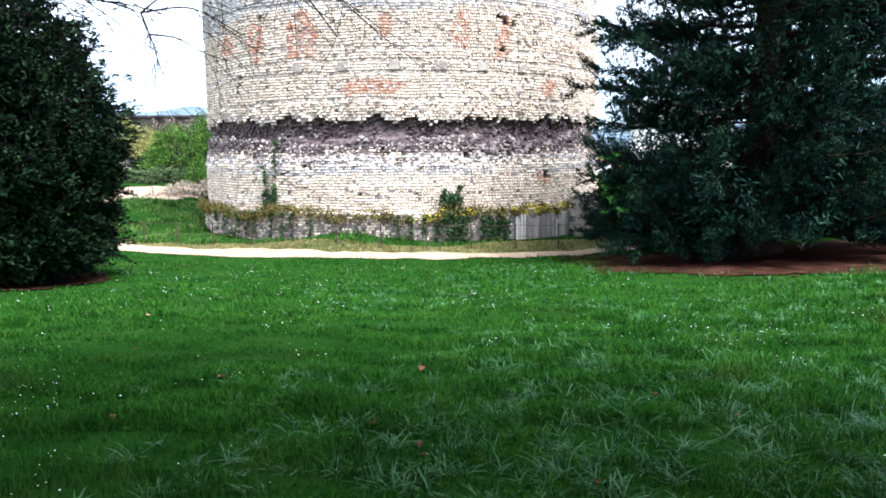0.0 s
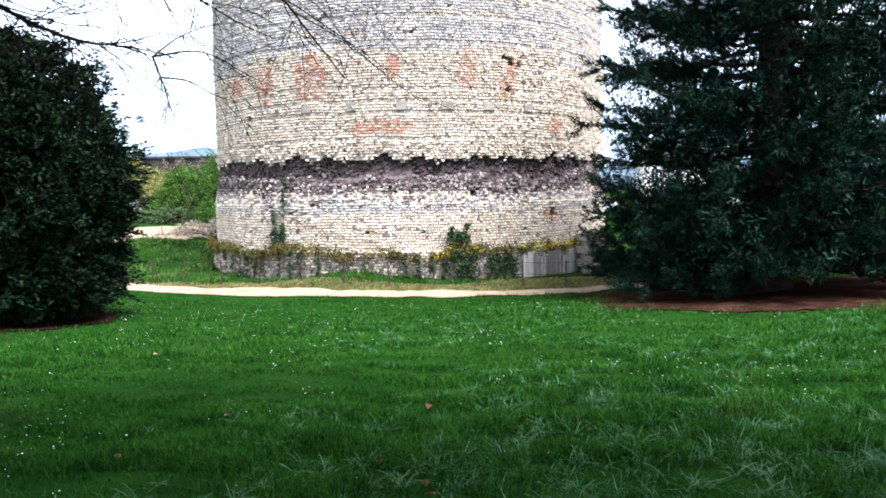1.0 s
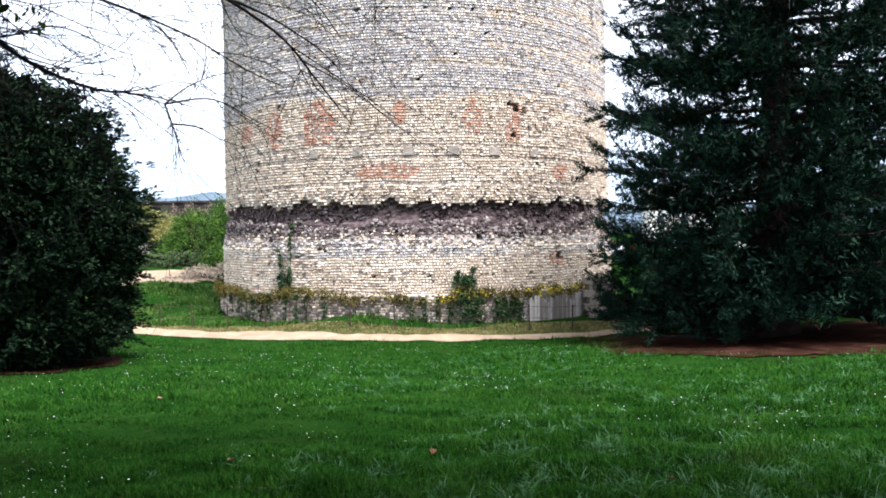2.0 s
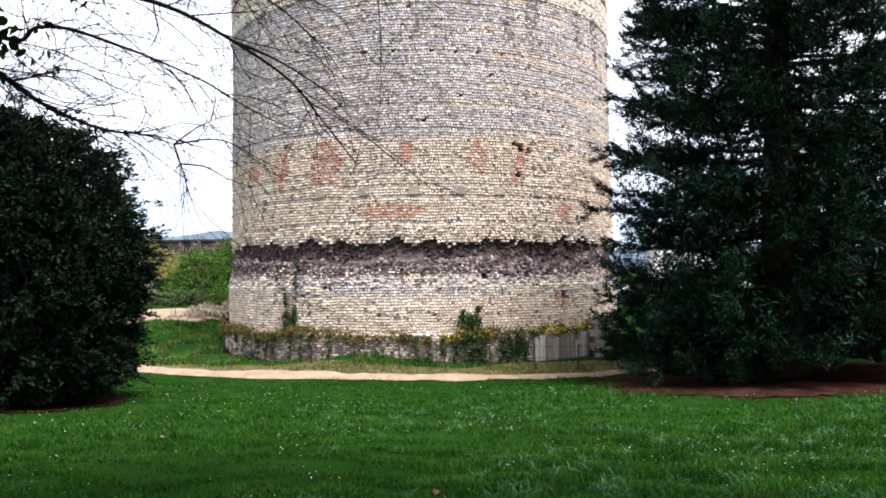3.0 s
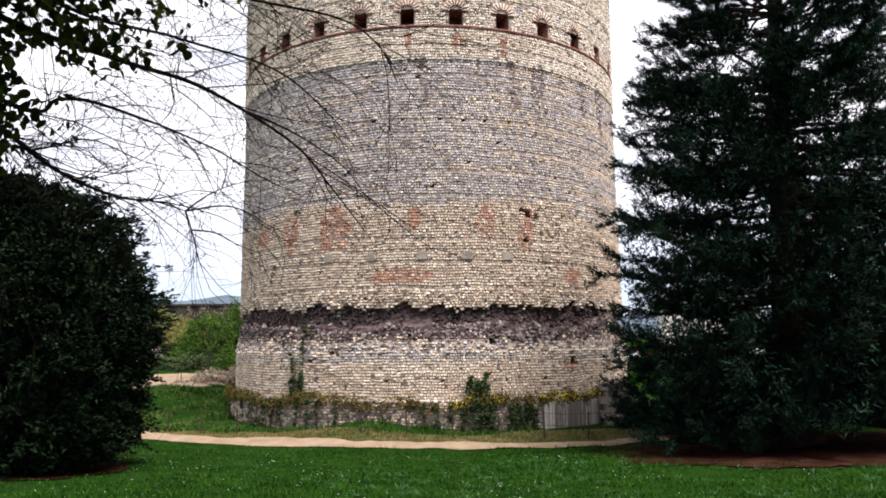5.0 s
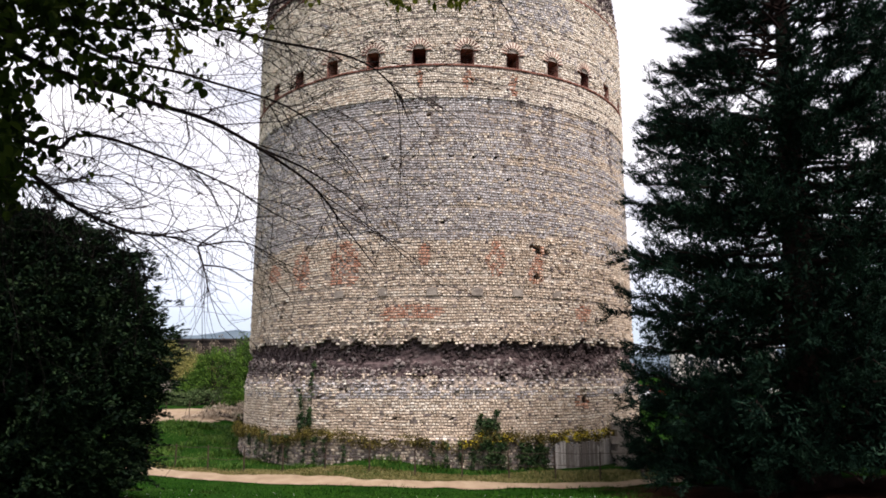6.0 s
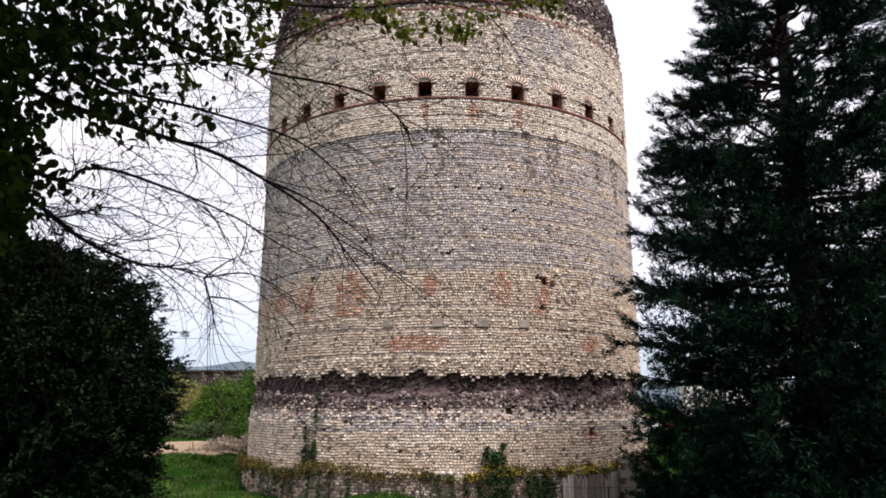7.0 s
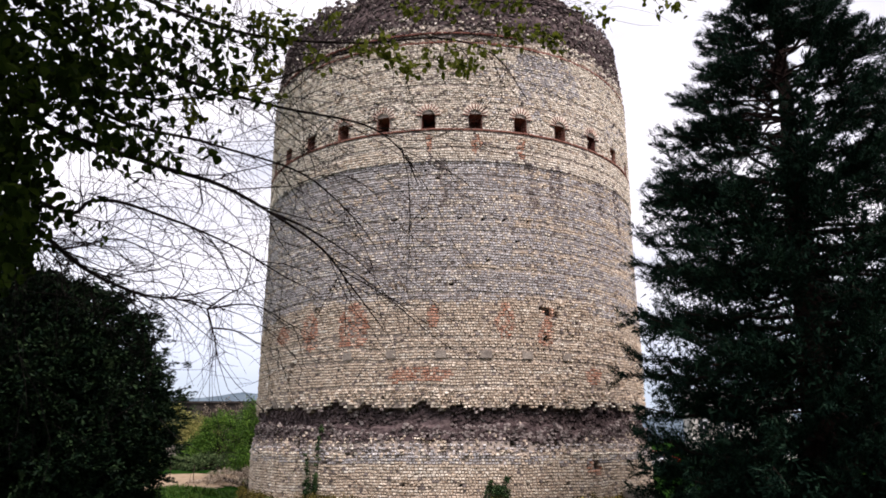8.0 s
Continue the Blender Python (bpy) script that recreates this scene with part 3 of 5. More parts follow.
# large blocks in the facing
for a in (-25.5, -14, -2.2, 8.4, 18.5, 29.5):
    hb = Heap()
    hb.box(on_tower(radians(a), 3.36, TR) @ Matrix.Translation((0, 0.062, 0)), (0.4 + 0.1 * random.random(), 0.16, 0.3))
    part_np("large_block", hb.verts(), hb.faces(), M_BLOCK, tower, "larger grey block set in the facing")


def leaf_cloud(heap, centres, sizes, per, length, width, droop=0.0, spread=1.0, flat=0.0, out=None, broad=False, needle=False):
    """Leaves about each centre: bent diamonds of two triangles a side."""
    n = len(centres) * per
    c = np.repeat(centres, per, 0) + unit(rng.normal(size=(n, 3))) * (rng.random((n, 1)) ** 0.5) * np.repeat(sizes, per)[:, None] * np.array([1, 1, 1 - 0.5 * flat])
    d = rng.normal(size=(n, 3)) * spread
    if out is not None:
        d = d + np.repeat(out, per, 0)
    d[:, 2] = d[:, 2] * (1 - flat) - droop
    d = unit(d)
    s = unit(np.cross(d, rng.normal(size=(n, 3)) * (1 - flat) + np.array([0, 0, 1.0])))
    up = np.cross(s, d)
    L = length * rng.uniform(0.6, 1.35, (n, 1))
    W = width * rng.uniform(0.6, 1.3, (n, 1))
    if needle:
        v = np.stack([c + s * W * 0.5, c - s * W * 0.5, c + d * L], 1)
        heap.add(v.reshape(-1, 3), np.arange(3 * n).reshape(-1, 3))
        return
    if broad:
        ring = [(0.0, 0.0), (0.12, 0.38), (0.42, 0.5), (0.75, 0.3), (1.0, 0.0), (0.75, -0.3), (0.42, -0.5), (0.12, -0.38)]
        v = np.stack([c + d * L * p + s * W * q + up * W * (0.35 * abs(q)) - up * L * 0.12 * p * p for p, q in ring], 1)
        f = np.array([[0, 1, 2, 3], [0, 3, 4, 5], [0, 5, 6, 7]])[None] + 8 * np.arange(n)[:, None, None]
        heap.add(v.reshape(-1, 3), f.reshape(-1, 4))
        return
    v = np.stack([c, c + d * L * 0.5 + s * W * 0.5 + up * W * 0.2, c + d * L - up * L * 0.12, c + d * L * 0.5 - s * W * 0.5 + up * W * 0.2], 1)
    f = np.array([[0, 1, 2], [0, 2, 3]])[None] + 4 * np.arange(n)[:, None, None]
    heap.add(v.reshape(-1, 3), f.reshape(-1, 3))


# plants on the tower: the ledge growth, ivy and hanging strands
def on_face(deg_a, h, r):
    a = np.radians(deg_a)
    return np.stack([r * np.sin(a) + TX, TY - r * np.cos(a), np.asarray(h) + EYE], -1)


ledge = thing("ledge_plants", (TX, TY - 10.3, -0.85), "yellowing wall plants growing along the tower's ledge", "plants", kind="stuff")
heap = Heap()
a = rng.uniform(-80, 62, 620)
hh = -2.5 + 0.13 * wave(61, np.radians(a) * 9) + rng.normal(size=620) * 0.09
leaf_cloud(heap, on_face(a, hh, 10.36 + rng.uniform(-0.08, 0.15, 620)), rng.uniform(0.12, 0.3, 620), 26, 0.09, 0.045, droop=0.2)
heap.part("foliage", M_MOSS, ledge)
heap = Heap()
a = np.concatenate([rng.normal(33, 5, 40), rng.normal(8, 5, 14)])
leaf_cloud(heap, on_face(a, -2.5 + rng.normal(size=54) * 0.1, 10.5), np.full(54, 0.12), 10, 0.06, 0.05)
heap.part("blossom", M_FLOWER, ledge, "small yellow flowers")


def ivy(label, at, strands):
    ob = thing("ivy", tuple(on_face(at, -3.5, 10.4)), label, "ivy", "ivy on the tower")
    leaves = Heap()
    for a0, a1, lo, hi, wid, count in strands:
        t = rng.random(count) ** 0.8
        a = a0 + (a1 - a0) * t + rng.normal(size=count) * wid * (1.1 - 0.6 * t) / 0.1745
        h = lo + (hi - lo) * t
        r = np.where(h < -2.4, 10.42, 10.24) - 0.1 * (h > 0.3) + rng.uniform(0, 0.12, count)
        leaf_cloud(leaves, on_face(a, h, r), np.full(count, min(0.12, 0.05 + 0.25 * wid)), 14, 0.085, 0.065, droop=0.5)
        tt = np.linspace(0, 1, 12)
        hs = lo + (hi - lo) * tt
        stem = Heap()
        stem.tube(on_face(a0 + (a1 - a0) * tt + 0.3 * wave(int(abs(a0) * 7) + 3, tt * 6), hs, np.where(hs < -2.4, 10.4, 10.2)), np.linspace(0.02, 0.006, 12), 5)
        stem.part("stem", M_TWIG, ob)
    leaves.part("foliage", M_IVY, ob)


ivy("climbing ivy reaching up the stones to the dark band", -31, [(-33.0, -31.4, -3.6, 0.6, 0.045, 48), (-32.6, -35.6, -2.9, -0.55, 0.045, 26), (-35.4, -35.0, -2.5, -1.6, 0.08, 18), (-32.8, -32.4, -2.5, -1.3, 0.07, 18)])
ivy("dense dark ivy bush against the tower's foot", 11, [(10, 10.5, -3.7, -1.7, 0.3, 130), (11.4, 12.2, -2.6, -1.35, 0.12, 24), (9.2, 8.6, -2.6, -1.5, 0.1, 20), (13, 13, -3.6, -2.6, 0.25, 40)])
ivy("dark ivy strands hanging below the ledge", 18, [(17.6, 17.6, -3.7, -2.6, 0.12, 26), (19.4, 19.4, -3.7, -2.6, 0.14, 30), (21.4, 21.6, -3.7, -2.6, 0.14, 30), (23.4, 23.2, -3.7, -2.7, 0.1, 18), (6.6, 6.8, -3.6, -2.5, 0.07, 14), (4, 4, -3.5, -2.5, 0.08, 14), (1.2, 1, -3.5, -2.5, 0.06, 10), (-2, -2, -3.5, -2.5, 0.07, 12)])
ivy("thin ivy strands hanging below the ledge", -45, [(-56, -55, -3.4, -2.4, 0.06, 12), (-50.5, -50, -3.5, -2.4, 0.07, 14), (-47.5, -47.6, -3.6, -2.4, 0.06, 12), (-44.6, -44, -3.6, -2.4, 0.07, 15), (-41.5, -41, -3.6, -2.4, 0.06, 12), (-38.2, -38, -3.6, -2.4, 0.09, 17), (-29.5, -29.4, -3.6, -2.4, 0.07, 14), (-26.8, -27, -3.6, -2.5, 0.06, 13), (-22, -22, -3.5, -2.6, 0.05, 9)])
# ---- fence along the path ----
fence = thing("fence", (0, 28.0, -2.3), "low fence of thin rusted iron posts with wires", "fence")
post_xy = []
x = -15.0
while x < 10.5:
    post_xy.append((x, float(path_y(x)) + 1.05 * math.sqrt(1 + (0.055 * (x - 2)) ** 2)))
    x += 1.75
for x, y in post_xy:
    z = float(land(x, y))
    heap = Heap()
    lean = np.array([random.uniform(-0.03, 0.03), random.uniform(-0.03, 0.03), 0])
    p = np.array([x, y, z])
    heap.tube([p - [0, 0, 0.1], p + lean * 0.5 + [0, 0, 0.45], p + lean + [0, 0, 1.0], p + lean + [0, 0, 1.03]], [0.03, 0.03, 0.028, 0.006], 6)
    heap.part("post", M_IRON, fence)
for lift in (0.5, 0.95):
    heap = Heap()
    pts = []
    for (x0, y0), (x1, y1) in zip(post_xy[:-1], post_xy[1:]):
        for s in (0, 0.5):
            x, y = x0 + (x1 - x0) * s, y0 + (y1 - y0) * s
            pts.append((x, y, float(land(x, y)) + lift - (0.05 if s else 0)))
    heap.tube(pts, np.full(len(pts), 0.008), 4)
    heap.part("wire", M_IRON, fence)
rail = thing("handrail", (8.3, 28.9, -2.2), "slanting weathered wooden handrail beside the tower", "handrail")
heap = Heap()
heap.tube([(7.2, 28.9, -1.45), (8.2, 29.1, -1.2), (9.2, 29.3, -1.05)], [0.045] * 3, 6)
heap.part("bar", M_WOOD, rail)
for x, y, z in ((7.9, 29.04, -1.28), (9.0, 29.26, -1.08)):
    heap = Heap()
    heap.tube([(x, y, -2.5), (x, y, z)], [0.05, 0.045], 6)
    heap.part("post", M_WOOD, rail)

low_wall = thing("low_wall", (7.9, 30.9, -2.3), "low grey stone wall built against the tower's foot", "wall")
block = Heap()
block.box(Matrix.Identity(4), (0.44, 0.5, 0.27))
block_mesh = np_mesh("block", block.verts(), block.faces(), M_BLOCK)
for row in range(7):
    for col in range(3):
        ob = under(new("block", block_mesh), low_wall)
        ob.matrix_basis = pose(-0.46 + 0.46 * col + (0.1 if row % 2 else -0.1), random.uniform(-0.02, 0.02), 0.12 + 0.285 * row, 0, 0, random.uniform(-1.5, 1.5)) @ Matrix.Diagonal((1, 1, random.uniform(0.95, 1.02), 1))

palisade = thing("palisade", (7.3, 31.2, -2.3), "low palisade of weathered grey planks against the tower's foot", "fence")
plank = Heap()
plank.box(Matrix.Translation((0, 0, 0.6)), (0.115, 0.03, 1.2))
plank.add([(-0.0575, -0.015, 1.2), (0.0575, -0.015, 1.2), (0.0575, 0.015, 1.2), (-0.0575, 0.015, 1.2), (0, -0.015, 1.24), (0, 0.015, 1.24)],
          [[0, 1, 4], [2, 3, 5]])
plank.add([(0.0575, -0.015, 1.2), (0.0575, 0.015, 1.2), (0, 0.015, 1.24), (0, -0.015, 1.24), (-0.0575, 0.015, 1.2), (-0.0575, -0.015, 1.2)],
          [[0, 1, 2, 3], [4, 5, 3, 2]])
plank_mesh = np_mesh("plank", plank.verts(), plank.faces(), M_PLANK)
for q in range(38):
    a = radians(25.5 + 0.72 * q)
    px, py = TX + 10.6 * math.sin(a), TY - 10.6 * math.cos(a)
    ob = under(new("plank", plank_mesh), palisade)
    ob.matrix_basis = Matrix.Translation((px - 7.3, py - 31.2, float(land(px, py)) + 2.3 - 0.1)) @ Matrix.Rotation(a + random.uniform(-0.06, 0.06), 4, "Z") @ Matrix.Rotation(random.uniform(-0.02, 0.02), 4, "Y") @ Matrix.Diagonal((1, 1, random.uniform(0.72, 0.95), 1))

# ---- giant sequoia ----
def crown_r(s):
    """The sequoia's reach at share s of its height."""
    return np.interp(s, [0.0, 0.05, 0.16, 0.34, 0.46, 0.55, 0.68, 0.79, 0.86, 0.93, 0.97, 1.0], [5.2, 5.4, 5.6, 5.65, 5.25, 4.85, 4.05, 3.1, 2.3, 1.6, 1.05, 0.3])


def conifer(name, x, y, height, width, label, limbs, plumes, seed, lean=0.0, shoots=20):
    """A conifer: tapered trunk, sweeping limbs, side branches and cord-like shoots in plumes at their ends."""
    r = np.random.default_rng(seed)
    z = float(land(x, y))
    tree = thing(name, (x, y, z), label, "tree")
    base = np.array([x, y, z])
    t = np.linspace(0, 1, 14)
    trunk = Heap()
    axis = lambda s: base + np.stack([lean * s, 0 * s, -0.15 + height * s], -1)
    trunk.tube(axis(t), (0.62 * (1 - t) ** 0.8 + 0.35 * np.exp(-t * 22) + 0.03) * width, 14)
    trunk.part("trunk", M_BARK, tree, "reddish brown fibrous trunk", smooth=True)
    centres, outs = [], []
    for q in range(limbs):
        s = 0.04 + 0.955 * min(1, max(0, (q + 0.5) / limbs + r.normal() * 0.012)) ** 1.2
        az = q * 2.39996 + r.normal() * 0.35
        reach = crown_r(s) * width * min(1.06, r.normal(0.99, 0.06))
        d = np.array([np.cos(az), np.sin(az), 0])
        side = np.array([-d[1], d[0], 0])
        u = np.linspace(0, 1, 9)
        drop = (-0.30 + 0.55 * s + 0.08 * r.normal()) * reach
        z_off = drop * 1.6 * u - (drop - 0.10 * reach) * u ** 3 * 0.9
        skirt = 0.3 if d[0] < -0.6 else 1.0                # the skirt sweeps to the ground on one side only
        z_off = np.maximum(z_off, -(height * s - skirt - 0.2 * u))
        pts = axis(np.array(s)) + d * (u * reach)[:, None] + side * (0.3 * wave(q, u * 3))[:, None] + np.stack([0 * u, 0 * u, z_off + (0.12 + 0.2 * u) * wave(q + 500, u * 4)], -1)
        wood = Heap()
        wood.tube(pts, np.linspace(0.10, 0.014, 9) * (0.45 + 0.75 * (1 - s)), 5)
        m = max(4, int(plumes * (0.3 + reach / (5 * width))))
        first = np.interp(s, [0, 0.25, 0.45, 0.85, 1], [0.28, 0.34, 0.4, 0.38, 0.1])
        w = np.linspace(first, 0.99, m) + r.normal(size=m) * 0.02
        for b, v in enumerate(np.clip(w, 0.05, 0.999)):
            k = min(int(v * 8), 7)
            a = pts[k] + (pts[k + 1] - pts[k]) * (v * 8 - k)
            sgn = 1 if b % 2 else -1
            way = unit(d * r.uniform(0.6, 1.1) + side * sgn * r.uniform(0.35, 1.0) * (1.1 - 0.6 * v) + np.array([0, 0, r.normal(0.0, 0.55 - 0.25 * s)]))
            long = r.uniform(0.55, 1.15) * (1.25 - 0.6 * v) * min(1.0, 0.35 + reach / 4)
            g = np.linspace(0.2, 1.0, 5)[:, None]
            line = a + way * long * g + np.array([0, 0, 1.0]) * (0.3 * long * (g ** 2 - 0.8 * g))
            line[:, 2] = np.maximum(line[:, 2], z + skirt + 0.5 * r.random())
            wood.tube([a, line[2], line[4]], [0.014, 0.01, 0.004], 3)
            centres.append(line)
            outs.append(np.repeat((way + np.array([0, 0, 0.3]))[None], 5, 0))
        wood.part("limb", M_BARK, tree)
    centres, outs = np.concatenate(centres), np.concatenate(outs)
    leaves = Heap()
    leaf_cloud(leaves, centres, r.uniform(0.07, 0.2, len(centres)), shoots, 0.172 * (20 / shoots) ** 0.5, 0.035 * (20 / shoots) ** 0.5, droop=-0.1, spread=0.5, out=outs, needle=True)
    m = limbs * 8                                      # the dead and shaded growth inside the lower crown
    s = 0.05 + 0.6 * r.random(m) ** 1.2
    az, rr = r.uniform(0, 2 * np.pi, m), crown_r(s) * width * r.uniform(0.1, 0.92, m) ** 0.65
    core = axis(s) + np.stack([rr * np.cos(az), rr * np.sin(az), -0.12 * rr], -1)
    core[:, 2] = np.maximum(core[:, 2], z + 1.3 + 0.7 * r.random(m))
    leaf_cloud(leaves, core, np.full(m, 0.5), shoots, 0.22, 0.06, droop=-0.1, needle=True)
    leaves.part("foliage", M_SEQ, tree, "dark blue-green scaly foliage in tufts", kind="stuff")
    return tree


SQ = (11.6, 23.35)
conifer("giant_sequoia", *SQ, 20.3, 1.0, "tall dark giant sequoia with low sweeping branches", 330, 15, 11, lean=0.5)
conifer("conifer", 18.0, 34.0, 13.0, 0.85, "dark conifer half hidden behind the sequoia", 90, 8, 13, shoots=8)
conifer("conifer", 21.5, 27.0, 15.0, 1.0, "dark conifer standing beyond the sequoia", 70, 8, 12, shoots=8)
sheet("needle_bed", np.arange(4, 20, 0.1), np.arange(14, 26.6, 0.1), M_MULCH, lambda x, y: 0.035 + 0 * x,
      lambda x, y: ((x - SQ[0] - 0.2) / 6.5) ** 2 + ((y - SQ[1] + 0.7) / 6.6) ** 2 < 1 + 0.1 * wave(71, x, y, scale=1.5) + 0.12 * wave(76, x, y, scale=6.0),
      "reddish brown bed of fallen needles, darkened for the sequoia's shade", "ground")

# ---- rounded evergreen ----
def evergreen(x, y, height, rad):
    z = float(land(x, y))
    tree = thing("evergreen_tree", (x, y, z), "broad dark evergreen tree with feathery sprays, leafy to the ground", "tree")
    trunk, leaves = Heap(), Heap()
    base = np.array([x, y, z])
    t = np.linspace(0, 1, 8)
    trunk.tube(base + np.stack([0.1 * np.sin(3 * t), 0 * t, t * height * 0.85 - 0.1], -1), 0.28 * (1 - t) + 0.03, 9)
    n = 2700
    s = rng.random(n)
    az = rng.uniform(0, 2 * np.pi, n)
    prof = rad * np.interp(s, [0, 0.04, 0.15, 0.45, 0.7, 0.85, 0.95, 1], [0.8, 0.9, 0.97, 1.0, 0.9, 0.72, 0.45, 0.15])
    lump = 1 + 0.06 * wave(81, np.cos(az) * 3, np.sin(az) * 3, s * 7)
    depth = 1 - 0.28 * rng.random(n) ** 2
    rr = prof * lump * depth
    c = base + np.stack([rr * np.cos(az), rr * np.sin(az), 0.12 + s * height], -1)
    out = np.stack([np.cos(az), np.sin(az), 0.12 + 0.5 * s], -1)
    leaf_cloud(leaves, c, rng.uniform(0.18, 0.34, n), 27, 0.145, 0.082, out=out * 0.8, spread=0.8, flat=0.3)
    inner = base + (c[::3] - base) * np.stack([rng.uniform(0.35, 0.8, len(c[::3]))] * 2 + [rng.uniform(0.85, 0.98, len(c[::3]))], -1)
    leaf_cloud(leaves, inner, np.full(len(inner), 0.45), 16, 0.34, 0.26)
    tips = rng.random(n) < 0.28                       # sprays that stand out of the outline
    leaf_cloud(leaves, c[tips] + (out[tips] + [0, 0, 0.35]) * rng.uniform(0.15, 0.7, (tips.sum(), 1)), np.full(tips.sum(), 0.16), 26, 0.12, 0.045, out=out[tips] * 2.0, spread=0.5, flat=0.4)
    for q in rng.choice(n, 620, replace=False):        # flat sprays that reach out of the outline
        way = unit(out[q] + [0, 0, rng.uniform(-0.25, 0.35)] + rng.normal(size=3) * 0.25)
        g = np.linspace(0, 1, 7)[:, None]
        line = c[q] + way * g * rng.uniform(0.3, 0.85) - np.array([0, 0, 0.12]) * g ** 2
        leaf_cloud(leaves, line, 0.13 * (1.05 - g[:, 0] * 0.8), 9, 0.11, 0.05, out=np.repeat(way[None], 7, 0) * 1.6, spread=0.7, flat=0.5)
    for q in range(0, n, 60):
        p0 = base + [0, 0, max(0.3, 0.15 + 0.6 * s[q] * height)]
        end = p0 + (c[q] - p0) * 0.75
        limb = Heap()
        limb.tube([p0, (p0 + end) / 2 + [0, 0, 0.1], end], [0.05, 0.03, 0.01], 5)
        limb.part("limb", M_BARK, tree)
    trunk.part("trunk", M_BARK, tree)
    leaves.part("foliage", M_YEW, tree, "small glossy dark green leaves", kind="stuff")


EV = (-11.15, 18.5)
evergreen(*EV, 7.1, 3.72)
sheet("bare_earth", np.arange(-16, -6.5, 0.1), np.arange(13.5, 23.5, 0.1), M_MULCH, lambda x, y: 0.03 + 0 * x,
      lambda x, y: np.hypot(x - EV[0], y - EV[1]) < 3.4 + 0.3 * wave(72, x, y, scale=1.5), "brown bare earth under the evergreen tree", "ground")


# ---- lawn ----
def blades(name, n, where, height, width, mat, label, bend=0.85, simple=False):
    x, y = where(n)
    n = len(x)
    h = height(x, y) * rng.uniform(0.55, 1.25, n)
    a = rng.uniform(0, 2 * np.pi, n)
    w = width * (0.7 + 0.06 * np.hypot(x, y)) * rng.uniform(0.7, 1.3, n)
    b = h * bend * rng.uniform(0.2, 1.6, n)
    ca, sa = np.cos(a), np.sin(a)
    ta = a + rng.normal(size=n) * 0.6 + np.pi / 2
    dx, dy = np.cos(ta) * b, np.sin(ta) * b
    z = land(x, y) - 0.004
    v = np.stack([np.stack([x - ca * w, y - sa * w, z], -1), np.stack([x + ca * w, y + sa * w, z], -1),
                  np.stack([x + dx * 0.35 + ca * w * 0.8, y + dy * 0.35 + sa * w * 0.8, z + h * 0.62], -1),
                  np.stack([x + dx * 0.35 - ca * w * 0.8, y + dy * 0.35 - sa * w * 0.8, z + h * 0.62], -1),
                  np.stack([x + dx, y + dy, z + h * (1 - 0.25 * (b / h > 0.7))], -1)], 1).reshape(-1, 3)
    if simple:
        v = v.reshape(-1, 5, 3)[:, [0, 1, 4]].reshape(-1, 3)
        return tagged(new(name, np_mesh(name, v, np.arange(3 * n).reshape(-1, 3), mat)), label, "grass", kind="stuff")
    i = 5 * np.arange(n)[:, None]
    ob = new(name, np_mesh(name, v, [i + np.array([[0, 1, 2, 3]]), i + np.array([[3, 2, 4]])], mat))
    return tagged(ob, label, "grass", kind="stuff")


def clear(x, y):
    return (np.hypot(x - EV[0], y - EV[1]) > 3.2 + 0.3 * wave(75, x, y, scale=2.0) + 0.15 * rng.normal(size=np.shape(x))) & (((x - SQ[0] - 0.2) / 6.05) ** 2 + ((y - SQ[1] + 0.7) / 6.1) ** 2 > 1 + 0.2 * wave(70, x, y, scale=2.2) + 0.16 * rng.normal(size=np.shape(x))) & (y < path_y(x) - (0.36 + 0.012 * np.abs(x - 1)) * np.sqrt(1 + (0.055 * (x - 2)) ** 2))


def clump(x, y):
    """Where the sward stands thick (1) or thin (0)."""
    return np.clip(0.55 + 0.55 * wave(97, x, y, scale=4.0, octaves=3), 0.1, 1.25)


def lawn_at(n):
    """Thick near at hand, thinner far off."""
    y = 1.2 + 11.5 * rng.random(n) ** 1.05
    x = rng.uniform(-1, 1, n) * (2.5 + 0.78 * y)
    k = rng.random(n) < (0.45 + clump(x, y)) * (0.55 + 0.45 * sm(-5, 0, x))
    return x[k], y[k]


def far_lawn_at(n):
    y = 5.5 + 26 * rng.random(n) ** 1.25
    x = rng.uniform(-1, 1, n) * (2.5 + 0.76 * y)
    k = clear(x, y) & (rng.random(len(x)) < 0.6 + 0.4 * sm(-6, -1, x))
    return x[k], y[k]


def tall(x, y):
    """How long the grass stands: mown short on one side, rank and tufted on the other."""
    return np.clip(0.55 + 0.6 * wave(91, x, y, scale=0.8) + 0.55 * sm(-3, 1.5, x + 0.12 * y), 0, 1.6)


blades("grass", 150000, lawn_at, lambda x, y: (0.03 + 0.048 * tall(x, y)) * (0.28 + 1.2 * clump(x, y)), 0.0036, M_GRASS, "short green lawn grass")
blades("grass", 300000, far_lawn_at, lambda x, y: (0.035 + 0.05 * tall(x, y)) * (0.28 + 1.2 * clump(x, y)), 0.0062, M_GRASS, "green lawn grass falling towards the path", simple=True)


def near_lawn_at(n):
    return rng.uniform(-9, 9, n), rng.uniform(-7, 1.6, n)


blades("grass", 20000, near_lawn_at, lambda x, y: 0.045 + 0 * x, 0.006, M_GRASS, "green lawn grass under the added shade trees", simple=True)


